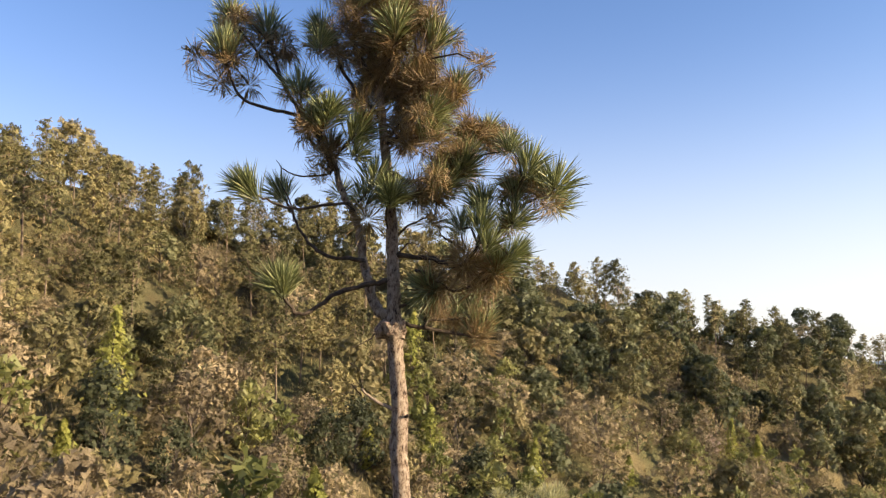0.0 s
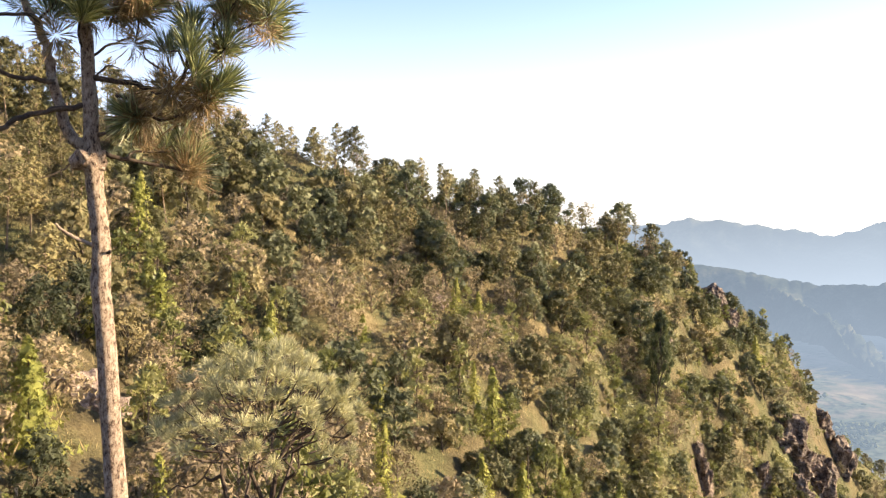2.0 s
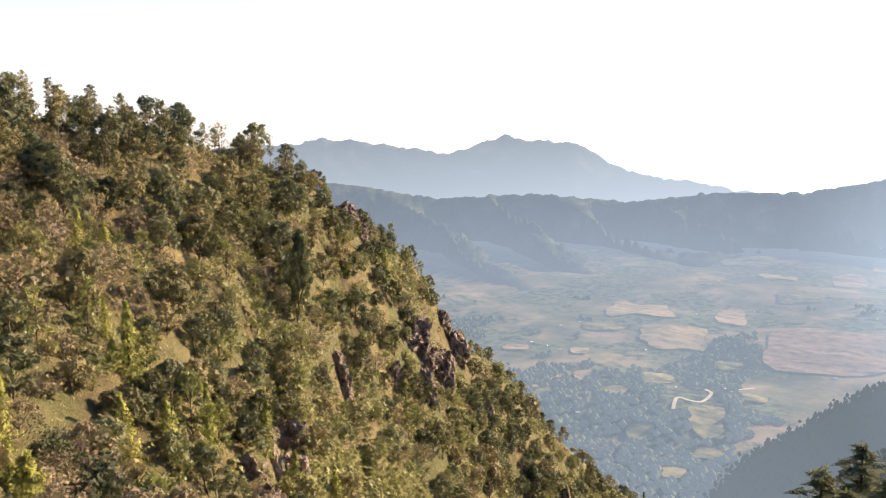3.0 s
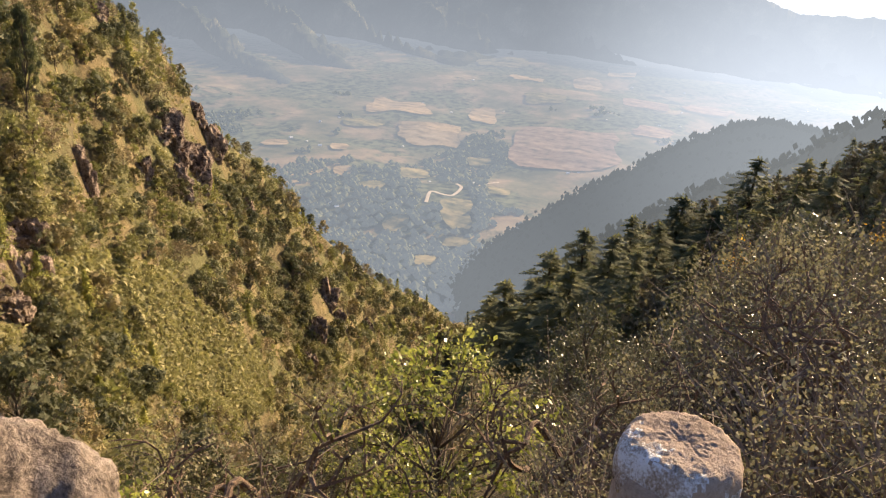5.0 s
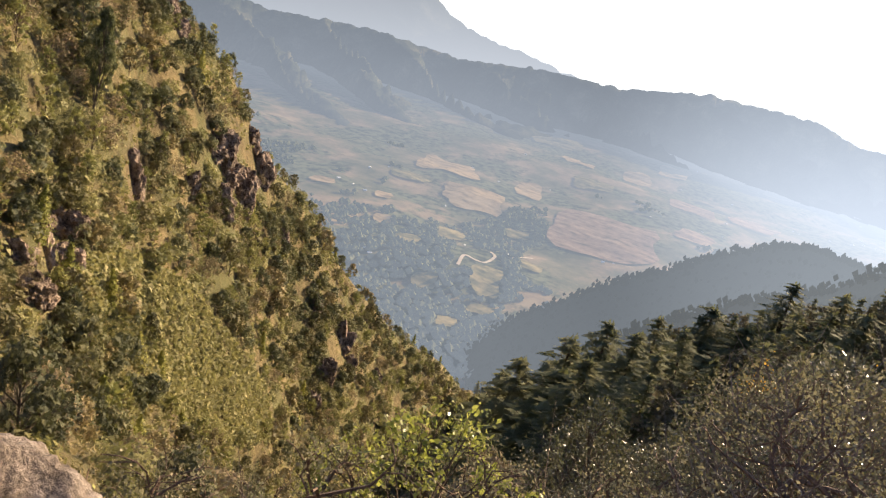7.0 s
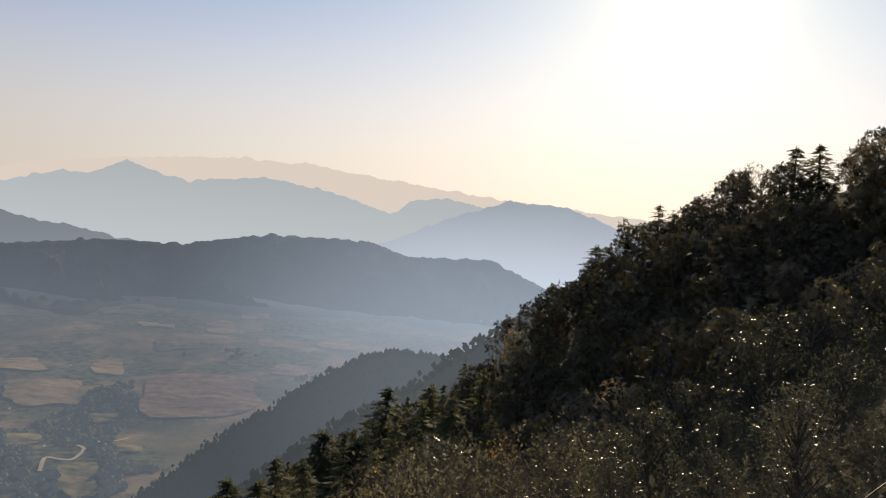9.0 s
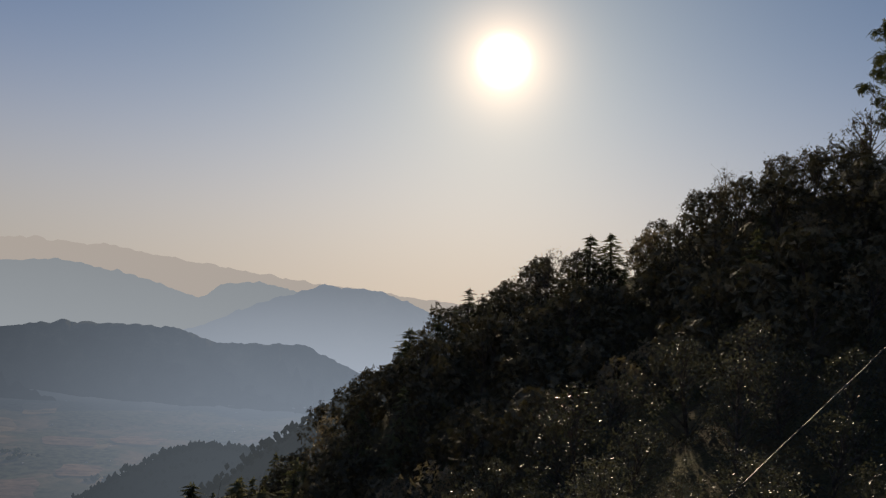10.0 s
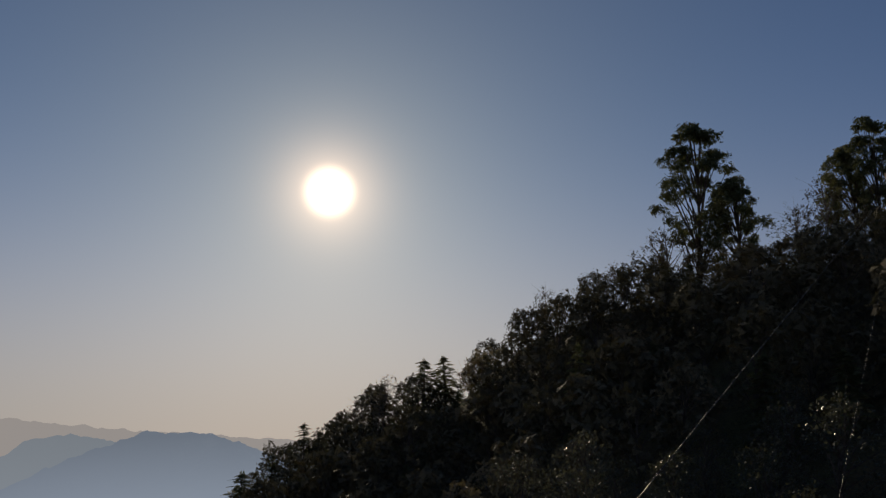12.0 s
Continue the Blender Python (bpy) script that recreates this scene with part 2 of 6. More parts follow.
M_FRESH = foliage("fresh_leaves", (0.11, 0.13, 0.022), (0.25, 0.27, 0.05), (0.48, 0.46, 0.13), 0.45, 0.35, 0.4, 0.1)
M_GLOSSY = foliage("leathery_leaves", (0.036, 0.037, 0.024), (0.085, 0.083, 0.054), (0.19, 0.178, 0.118), 0.22, 0.4, 0.22, 0.4, glow_mix=0.12)
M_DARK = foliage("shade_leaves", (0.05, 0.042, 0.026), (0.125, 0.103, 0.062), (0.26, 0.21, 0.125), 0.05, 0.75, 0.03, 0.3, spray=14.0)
M_OLIVE = foliage("olive_leaves", (0.08, 0.072, 0.042), (0.20, 0.176, 0.105), (0.40, 0.345, 0.215), 0.25, 0.7, 0.06, 0.4, glow_mix=0.15)
M_STRAW = foliage("dry_grass_blades", (0.28, 0.18, 0.08), (0.52, 0.37, 0.18), (0.72, 0.56, 0.31), 0.35, 0.6, 0.2, 0.3)
M_ORANGE = foliage("orange_flowers", (0.42, 0.18, 0.02), (0.7, 0.36, 0.04), (0.85, 0.52, 0.09), 0.3, 0.5, 0.2, 0.2)
M_ROCK = rough_surface("brown_rock", [(0.36, (0.03, 0.02, 0.015)), (0.46, (0.13, 0.09, 0.065)), (0.56, (0.30, 0.22, 0.16)), (0.68, (0.46, 0.36, 0.28))], 0.7, 3.0, 1.0, 0.5)
M_PALE_ROCK = rough_surface("lichen_rock", [(0.3, (0.05, 0.04, 0.035)), (0.45, (0.24, 0.17, 0.13)), (0.6, (0.42, 0.32, 0.25)), (0.75, (0.56, 0.46, 0.38))], 3.5, 18, 1.0, 0.06)
M_BOULDER = rough_surface("pitted_boulder", [(0.36, (0.03, 0.022, 0.018)), (0.44, (0.11, 0.085, 0.068)), (0.54, (0.25, 0.195, 0.155)), (0.68, (0.44, 0.365, 0.30))], 6, 42, 1.0, 0.03)
M_CEMENT = rough_surface("weathered_cement", [(0.3, (0.14, 0.095, 0.07)), (0.5, (0.36, 0.265, 0.20)), (0.7, (0.50, 0.39, 0.31))], 7, 170, 0.9, 0.005)
M_MORTAR = rough_surface("pale_mortar", [(0.36, (0.08, 0.06, 0.05)), (0.45, (0.32, 0.24, 0.18)), (0.52, (0.52, 0.46, 0.41)), (0.58, (0.80, 0.79, 0.79))], 16, 240, 1.0, 0.006)
m, t, out = material("steel_wire")
p = node(t, "ShaderNodeBsdfPrincipled", Roughness=0.55, Metallic=1.0)
p.inputs["Base Color"].default_value = (0.04, 0.036, 0.032, 1)
t.links.new(p.outputs[0], out.inputs[0])
M_WIRE = m


def ground_material():
    m, t, out = material("dry_hillside")
    geo = t.nodes.new("ShaderNodeNewGeometry")
    big = noise_node(t, geo.outputs["Position"], 0.06, 5, 0.6)
    mid = noise_node(t, geo.outputs["Position"], 0.5, 5, 0.6)
    fine = noise_node(t, geo.outputs["Position"], 6.0, 5, 0.7)
    fac = math_node(t, "ADD", math_node(t, "MULTIPLY", big, 0.45), math_node(t, "ADD", math_node(t, "MULTIPLY", mid, 0.3), math_node(t, "MULTIPLY", fine, 0.25)))
    grass = ramp_node(t, fac, [(0.38, (0.06, 0.048, 0.026)), (0.48, (0.12, 0.092, 0.048)), (0.57, (0.20, 0.15, 0.075)), (0.68, (0.32, 0.24, 0.125))])
    lush = ramp_node(t, noise_node(t, geo.outputs["Position"], 0.11, 4, 0.6), [(0.44, 0.0), (0.60, 0.7)])
    grass = mix_node(t, lush, grass, ramp_node(t, fine, [(0.35, (0.05, 0.055, 0.024)), (0.65, (0.17, 0.165, 0.07))]))
    rock = ramp_node(t, fine, [(0.35, (0.07, 0.042, 0.03)), (0.55, (0.19, 0.125, 0.09)), (0.7, (0.32, 0.23, 0.18))])
    sep = t.nodes.new("ShaderNodeSeparateXYZ")
    t.links.new(geo.outputs["Normal"], sep.inputs[0])
    steep = ramp_node(t, sep.outputs[2], [(0.18, 1.0), (0.32, 0.0)])
    p = node(t, "ShaderNodeBsdfPrincipled", Roughness=0.95)
    p.inputs["Specular IOR Level"].default_value = 0.1
    t.links.new(mix_node(t, steep, grass, rock), p.inputs["Base Color"])
    t.links.new(bump(t, math_node(t, "ADD", mid, math_node(t, "MULTIPLY", fine, 0.4)), 1.0, 0.6), p.inputs["Normal"])
    t.links.new(p.outputs[0], out.inputs[0])
    return m


M_GROUND = ground_material()


# ---- mesh helpers ----
rng = np.random.default_rng(11)


class Shape:
    """Gathers vertices and faces of one mesh."""

    def __init__(self):
        self.v, self.f, self.n = [], [], 0

    def add(self, verts, faces):
        verts, faces = np.asarray(verts, float), np.asarray(faces, int)
        self.v.append(verts)
        self.f.append(faces + self.n)
        self.n += len(verts)

    def mesh(self, name, mat, smooth=False):
        me = bpy.data.meshes.new(name)
        verts = np.concatenate(self.v) if self.v else np.zeros((0, 3))
        faces = [row for block in self.f for row in block.tolist()]
        me.from_pydata(verts.tolist(), [], faces)
        me.materials.append(mat)
        if smooth:
            me.polygons.foreach_set("use_smooth", [True] * len(me.polygons))
        return me


def unit(v):
    return v / np.maximum(np.linalg.norm(v, axis=-1, keepdims=True), 1e-9)


def add_tube(shape, path, radii, sides=6, wobble=0.0, cap=True):
    """A tapered tube along a path of points."""
    path = np.asarray(path, float)
    tangent = unit(np.gradient(path, axis=0))
    ref = np.array([0.31, 0.95, 0.05])
    a = unit(np.cross(tangent, ref))
    b = np.cross(tangent, a)
    ang = np.arange(sides) * 2 * np.pi / sides
    rad = np.asarray(radii, float)[:, None] * (1 + wobble * rng.normal(size=(len(path), sides)))
    ring = path[:, None] + rad[..., None] * (np.cos(ang)[None, :, None] * a[:, None] + np.sin(ang)[None, :, None] * b[:, None])
    verts = ring.reshape(-1, 3)
    i = np.arange(len(path) - 1)[:, None] * sides
    j = np.arange(sides)[None]
    k = (j + 1) % sides
    faces = np.stack([i + j, i + k, i + k + sides, i + j + sides], -1).reshape(-1, 4)
    shape.add(verts, faces)
    if cap:
        tip = len(path) * sides
        shape.add([path[-1] + tangent[-1] * rad[-1].mean() * 0.4], np.zeros((0, 3), int))
        last = np.arange(sides) + (len(path) - 1) * sides
        shape.f.append(np.stack([last, np.roll(last, -1), np.full(sides, tip)], -1) + shape.n - 1 - tip)


def add_leaves(shape, centres, size, slim=0.5, up=0.0, vary=0.35, blade=False, facing=None):
    """Small kite-shaped leaves, one at each centre, turned every way or lying like shingles on their clump."""
    c = np.asarray(centres, float)
    n = len(c)
    d = unit(rng.normal(size=(n, 3)) + np.array([0, 0, up]))
    e = unit(np.cross(d, rng.normal(size=(n, 3)) if facing is None else unit(facing) + 0.38 * rng.normal(size=(n, 3))))
    if facing is not None:
        d = unit(np.cross(e, unit(facing) + 0.38 * rng.normal(size=(n, 3))))
    s = size * (1 + vary * rng.normal(size=(n, 1))).clip(0.4, 2)
    if blade:
        w = e * s * slim * 0.5
        shape.add(np.stack([c - d * s * 0.5 - w, c - d * s * 0.5 + w, c + d * s * 0.5], 1).reshape(-1, 3), np.arange(3 * n).reshape(-1, 3))
        return
    verts = np.stack([c - d * s * 0.5, c + e * s * slim * 0.5 - d * s * 0.05, c + d * s * 0.5, c - e * s * slim * 0.5 - d * s * 0.05], 1).reshape(-1, 3)
    shape.add(verts, np.arange(4 * n).reshape(-1, 4))


def add_spray(shape, centre, radii, count, size, slim=0.75, up=0.35, outward=(0.0, 0.0, 0.0), shell=0.45):
    """A loose clump of leaf sprays that lie like shingles round a centre and stick out of it."""
    d = unit(rng.normal(size=(count, 3)) + np.asarray(outward, float))
    at = np.asarray(centre, float) + d * rng.uniform(shell, 1.12, size=(count, 1)) * np.asarray(radii, float)
    add_leaves(shape, at, size, slim, up, 0.32, True, d + np.array([0, 0, up]) + 0.5 * rng.normal(size=(count, 3)))


def smooth_path(points, per=5):
    """A Catmull-Rom curve through the points."""
    p = np.asarray(points, float)
    p = np.concatenate([[2 * p[0] - p[1]], p, [2 * p[-1] - p[-2]]])
    out = []
    for i in range(1, len(p) - 2):
        for s in np.arange(per) / per:
            out.append(0.5 * (2 * p[i] + (p[i + 1] - p[i - 1]) * s + (2 * p[i - 1] - 5 * p[i] + 4 * p[i + 1] - p[i + 2]) * s * s + (3 * p[i] - p[i - 1] - 3 * p[i + 1] + p[i + 2]) * s ** 3))
    out.append(p[-2])
    return np.array(out)


def part(name, shape, mat, parent, label="", smooth=False):
    """One mesh object under a thing or a part."""
    ob = new(name, shape.mesh(name, mat, smooth) if isinstance(shape, Shape) else shape)
    ob.parent = parent
    return tagged(ob, label)


def thing(name, label, category, group="", kind="", at=None):
    ob = new(name)
    ob.empty_display_size = 0.2
    if at is not None:
        ob.matrix_world = at
    return tagged(ob, label, category, group, kind)


# ---- the lie of the land ----
def table(az, knots, values):
    return np.interp(az, knots, values)


NEAR_AZ = [-180, -90, -30, 0, 36, 60, 85, 110, 140, 180]
Z_4M = [-1.7, -1.8, -2.1, -2.5, -3.5, -4.9, -4.2, -3.0, -2.3, -1.7]
Z_10M = [-2.0, -2.2, -3.2, -4.2, -9.0, -10.5, -7.5, -4.8, -3.2, -2.0]
GULLY_AZ = [-180, -90, -60, -35, -15, 0, 12, 25, 35, 42, 48, 55, 62, 66, 75, 85, 95, 105, 120, 145, 180]
GULLY_R = [20, 20, 27, 31, 39, 45, 52, 65, 85, 108, 134, 172, 226, 262, 80, 50, 40, 32, 28, 28, 20]
GULLY_EL = [-3, -3, -12, -17, -19, -22, -25, -29, -34, -37, -39, -39, -37, -33, -30, -25, -21, -17, -12, -8, -3]
CREST_R_AZ = [-180, -60, -35, -15, 0, 12, 25, 35, 45, 55, 65, 75, 85, 100, 120, 145, 180]
CREST_R = [60, 72, 84, 98, 112, 124, 142, 174, 222, 286, 350, 160, 112, 90, 82, 80, 60]
CREST_AZ = [-180, -90, -60, -35, -27, -15, 0, 8, 16, 25, 31, 35, 38, 40.2, 42, 43.7, 44.8, 47.7, 50.3, 52, 55, 57.3, 61.7, 64.4, 69, 74, 80, 84, 89, 95, 99, 103, 108, 113, 118, 125, 131, 137, 145, 180]
CREST_EL = [8, 12, 14, 12.5, 11.8, 8.5, 7, 4.8, 1.8, 1.2, -0.6, -2.4, -5.2, -7.0, -8.4, -11.0, -13.6, -15.3, -17.9, -20.2, -22.6, -24.2, -26.0, -27.5, -25.8, -22, -18.8, -16.2, -14.5, -9, -4.5, -2.0, 1.5, 3.6, 8.0, 11.6, 12.6, 12.6, 12.4, 8]


def bare_height(az, r):
    """Height of the ground relative to the eye at a bearing and a distance, without the small relief."""
    az, r = np.atleast_1d(np.asarray(az, float)), np.atleast_1d(np.asarray(r, float))
    rb, rc = table(az, GULLY_AZ, GULLY_R), table(az, CREST_R_AZ, CREST_R)
    zb, zc = rb * np.tan(np.radians(table(az, GULLY_AZ, GULLY_EL))), rc * np.tan(np.radians(table(az, CREST_AZ, CREST_EL)))
    valley = np.interp(az, [-180, 10, 40, 100, 130, 180], [-120, -160, -345, -345, -160, -120])
    kr = np.stack([0 * rb, 0 * rb + 1.3, 0 * rb + 4, 0 * rb + 10, rb, 0.5 * (rb + rc), rc, 1.12 * rc, 0 * rb + 420, 0 * rb + 620], 0)
    mid = 0.5 * (zb + zc) - 0.04 * (rc - rb)
    # ribs and clefts running down the steep wall
    bent = az + 1.8 * np.sin(r * 0.045 + az * 0.31) + 0.9 * np.sin(r * 0.11 + 1.7)
    rib = np.sin(bent * 0.83 + 0.4) + 0.7 * np.sin(bent * 0.37 + 2.0) + 0.4 * np.sin(bent * 1.9 + r * 0.05)
    steep = np.interp(az, [10, 24, 30, 60, 66], [0, 0.35, 1, 1, 0])
    mid = mid + 1.4 * rib * steep
    zb = zb + 1.0 * rib * steep
    kz = np.stack([0 * rb - 1.6, 0 * rb - 1.62, table(az, NEAR_AZ, Z_4M), table(az, NEAR_AZ, Z_10M), zb, mid, zc, zc - 0.05 * rc, 0.75 * valley, valley], 0)
    z = np.zeros_like(r)
    for i in range(len(kr) - 1):
        inside = (r >= kr[i]) & (r <= kr[i + 1])
        s = (r - kr[i]) / np.maximum(kr[i + 1] - kr[i], 1e-6)
        z = np.where(inside, kz[i] + (kz[i + 1] - kz[i]) * s, z)
    # a deep cleft and the rib beyond it on the steep wall, a bulge of meadow before it, two gashes under the cliffs
    u = np.clip((r - rb) / (rc - rb), 0, 1)
    window = np.sin(np.pi * u) ** 0.6 * np.interp(az, [24, 29, 60, 65], [0, 1, 1, 0])
    cleft = 46.2 + 10.0 * (1 - u)
    z = z + window * (-7.0 * np.exp(-(((az - cleft) / 1.5) ** 2)) + 3.0 * np.exp(-(((az - cleft - 3.2) / 1.4) ** 2)) + 4.0 * np.exp(-(((az - cleft + 6.5) / 4.0) ** 2)))
    z = z + window * (-4.5 * np.exp(-(((az - 30.6 - 2.0 * (1 - u)) / 1.0) ** 2)) - 3.5 * np.exp(-(((az - 36.0 - 3.0 * (1 - u)) / 0.8) ** 2)))
    return np.where(r > 620, valley, z)


def relief(x, y):
    """Small ribs, hollows and hummocks."""
    r = math.hypot(x, y)
    k = min(1.0, max(0.0, (r - 2.5) / 30)) * float(np.interp(math.degrees(math.atan2(x, y)), [24, 36, 68, 90], [1.0, 0.5, 0.5, 1.0]))
    big = noise.fractal(Vector((x * 0.03, y * 0.03, 0.3)), 0.9, 2.1, 4) * 3.4
    small = noise.fractal(Vector((x * 0.35, y * 0.35, 4.0)), 0.9, 2.1, 3) * 0.35
    return k * big + min(1.0, max(0.0, (r - 4.0) / 14)) * small


def ground_z(x, y):
    r = math.hypot(x, y)
    return float(bare_height(math.degrees(math.atan2(x, y)), r)[0]) + relief(x, y) + EYE


def polar_sheet(name, bearings, rings, height, mat, wrap):
    az, r = np.meshgrid(np.asarray(bearings, float), np.asarray(rings, float))
    x, y = r * np.sin(np.radians(az)), r * np.cos(np.radians(az))
    z = height(az, r, x, y)
    rows, cols = az.shape
    verts = np.stack([x, y, z], -1).reshape(-1, 3)
    i, j = np.meshgrid(np.arange(rows - 1), np.arange(cols if wrap else cols - 1), indexing="ij")
    k = (j + 1) % cols
    faces = np.stack([i * cols + j, (i + 1) * cols + j, (i + 1) * cols + k, i * cols + k], -1).reshape(-1, 4)
    s = Shape()
    s.add(verts, faces)
    return new(name, s.mesh(name, mat, True))


def ground_height(az, r, x, y):
    h = bare_height(az.ravel(), r.ravel())
    h = h + np.array([relief(a, b) for a, b in zip(x.ravel(), y.ravel())])
    return h.reshape(az.shape) + EYE


wide = np.concatenate([np.arange(-180, -44, 4.0), np.arange(-44, 150, 0.75), np.arange(150, 180, 4.0)])
rings = np.concatenate([[0.02], np.linspace(0.4, 12, 30), 12 * (260 / 12) ** (np.arange(1, 100) / 99), np.linspace(275, 640, 14)])
ground = polar_sheet("ground", wide, rings, ground_height, M_GROUND, True)
tagged(ground, "steep dry grass hillside with brown soil and rock ribs", "ground", kind="structure")

# ---- far land: valley floor, spur and ranges, haze mixed in as emission ----
# emission colour that stands for haze on the far land
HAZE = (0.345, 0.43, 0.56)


def hazed_valley_material(name, stops=None):
    """Valley land with haze painted in as emission that grows with the way from the rim: hedged fields and woods, or
    one crop with furrows.
    """
    m, t, out = material(name)
    pos = position(t)
    fine = noise_node(t, pos, 0.06, 4, 0.6)
    if stops:
        rows = node(t, "ShaderNodeMapping", Scale=(0.05, 0.012, 0.02), Rotation=(0, 0, 0.6))
        t.links.new(pos, rows.inputs[0])
        ground_tone = ramp_node(t, math_node(t, "ADD", math_node(t, "MULTIPLY", noise_node(t, rows.outputs[0], 1.0, 5, 0.65), 0.6), math_node(t, "MULTIPLY", fine, 0.4)), stops)
    else:
        patches = noise_node(t, pos, 0.009, 7, 0.66)
        open_land = ramp_node(t, patches, [(0.36, (0.10, 0.105, 0.06)), (0.48, (0.19, 0.17, 0.10)), (0.56, (0.30, 0.22, 0.14)), (0.66, (0.40, 0.30, 0.18))])
        cover = ramp_node(t, noise_node(t, pos, 0.0048, 8, 0.7), [(0.46, 0.0), (0.53, 1.0)])
        green = ramp_node(t, fine, [(0.36, (0.03, 0.04, 0.025)), (0.6, (0.17, 0.18, 0.10))])
        ground_tone = mix_node(t, cover, open_land, green)
    d = node(t, "ShaderNodeBsdfDiffuse")
    t.links.new(ground_tone, d.inputs[0])
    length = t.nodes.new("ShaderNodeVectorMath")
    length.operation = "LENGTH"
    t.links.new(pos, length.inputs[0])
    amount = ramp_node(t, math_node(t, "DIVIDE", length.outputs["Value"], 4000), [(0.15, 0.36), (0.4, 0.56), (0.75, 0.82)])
    # painted haze: a glow mixed into the ground colour, stronger farther out
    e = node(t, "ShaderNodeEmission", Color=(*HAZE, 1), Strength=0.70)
    t.links.new(haze_emission(t, pos, 0.70), e.inputs["Strength"])
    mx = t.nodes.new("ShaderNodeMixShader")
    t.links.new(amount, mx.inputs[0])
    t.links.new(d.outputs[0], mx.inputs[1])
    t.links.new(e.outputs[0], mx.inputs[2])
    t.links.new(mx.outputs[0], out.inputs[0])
    return m


VALLEY_Z = -360.0


def fractal_grid(x, y, scale, octaves, seed):
    return np.array([noise.fractal(Vector((a * scale, b * scale, seed)), 0.9, 2.1, octaves) for a, b in zip(x.ravel(), y.ravel())]).reshape(x.shape)


def valley_height(az, r, x, y):
    return VALLEY_Z + EYE + fractal_grid(x, y, 0.003, 4, 7.0) * 16 * np.clip((r - 500) / 500, 0, 1)


valley = polar_sheet("backdrop_valley", np.arange(-180, 180, 1.5), np.concatenate([np.linspace(560, 1600, 50), np.linspace(1650, 4950, 60)]), valley_height, hazed_valley_material("valley_floor"), True)
tagged(valley, "hazy valley floor with tan fields and dark woods", "valley", kind="structure")


def mountain(name, label, bearings, elevations, dist, reach, mat, rough, step=0.2, back=250.0, grain=500.0, ribs=0.09, slant=1.1, foot=2.4, bowl=1.7):
    """A ridge whose skyline follows the given bearings and elevations; it falls in ribs towards the valley over `reach` metres."""
    az = np.arange(bearings[0], bearings[-1] + 0.01, step)
    fall = np.concatenate([np.linspace(-1.0, 0, 3), np.linspace(0, 1, 34)[1:]])

    def height(a, r, x, y):
        top = dist * np.tan(np.radians(np.interp(a, bearings, elevations)))
        s = (dist - r) / (np.interp(a, *reach) if isinstance(reach, tuple) else reach)
        n = -np.abs(fractal_grid(a * ribs * grain - s * slant * grain, s * 0.6 * grain, 1.0 / grain, 5, dist)) * 1.6
        crest = fractal_grid(a * 30, a * 0, 1 / 22.0, 7, dist * 0.01)
        base = VALLEY_Z - 12
        front = np.clip(s, 0, 1)
        fade = np.clip(front * 2.5, 0, 1) * (1 - front) ** foot
        z = base + (top - base) * (1 - front) ** bowl + n * rough * fade + crest * dist * 0.0032 * (1 - front) ** 14
        return np.where(s < 0, top + s * back, z) + EYE

    r = np.where(fall < 0, dist - fall * 300, dist - fall * (max(reach[1]) if isinstance(reach, tuple) else reach))
    ob = polar_sheet(name, az, r, height, mat, False)
    return tagged(ob, label, "mountain", kind="structure")


WOODS = [(0.38, (0.03, 0.04, 0.03)), (0.5, (0.07, 0.08, 0.055)), (0.6, (0.15, 0.14, 0.09)), (0.68, (0.26, 0.22, 0.14))]
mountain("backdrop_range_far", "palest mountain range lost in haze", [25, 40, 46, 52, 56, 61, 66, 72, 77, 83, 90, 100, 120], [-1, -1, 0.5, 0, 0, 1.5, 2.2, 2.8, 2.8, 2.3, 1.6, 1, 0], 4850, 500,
         hazed_backdrop_material("far_range", WOODS, 0.004, (0.80, 0.74, 0.70), 0.985, 0.99, 0.88, 200, -200, False), 30)
mountain("backdrop_range_middle", "mountain range with a peaked summit, pale blue from painted haze", [50, 57.9, 61.3, 63, 65.2, 67, 69, 74.4, 79.6, 83.4, 85, 87.3, 90, 95, 105, 120], [-2, -0.2, 0.8, 0.8, 1.9, 1.3, 0.9, 1.6, 0.9, -0.2, 0.9, 1.3, 0.8, 0, -1, -2], 4400, 700,
         hazed_backdrop_material("middle_range", WOODS, 0.004, (0.56, 0.635, 0.72), 0.80, 0.98, 0.92, 120, -250, False), 60)
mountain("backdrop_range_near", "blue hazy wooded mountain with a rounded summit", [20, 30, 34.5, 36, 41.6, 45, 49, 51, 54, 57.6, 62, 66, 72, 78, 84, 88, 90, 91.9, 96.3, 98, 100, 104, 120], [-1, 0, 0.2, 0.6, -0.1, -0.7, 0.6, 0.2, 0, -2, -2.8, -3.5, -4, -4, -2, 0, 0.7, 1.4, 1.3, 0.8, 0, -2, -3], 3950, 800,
         hazed_backdrop_material("near_range", WOODS, 0.005, (0.40, 0.475, 0.59), 0.55, 0.97, 0.84, 80, -280), 90)
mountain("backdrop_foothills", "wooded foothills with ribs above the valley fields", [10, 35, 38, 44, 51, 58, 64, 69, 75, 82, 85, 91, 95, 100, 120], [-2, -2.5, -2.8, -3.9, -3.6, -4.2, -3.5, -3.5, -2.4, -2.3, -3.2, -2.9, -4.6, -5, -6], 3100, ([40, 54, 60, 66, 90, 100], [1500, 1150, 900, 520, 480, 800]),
         hazed_backdrop_material("foothills", WOODS, 0.009, HAZE, 0.50, 0.72, 0.66, -110, -350), 420, grain=650, ribs=0.15, slant=1.7, foot=1.1, bowl=1.2)
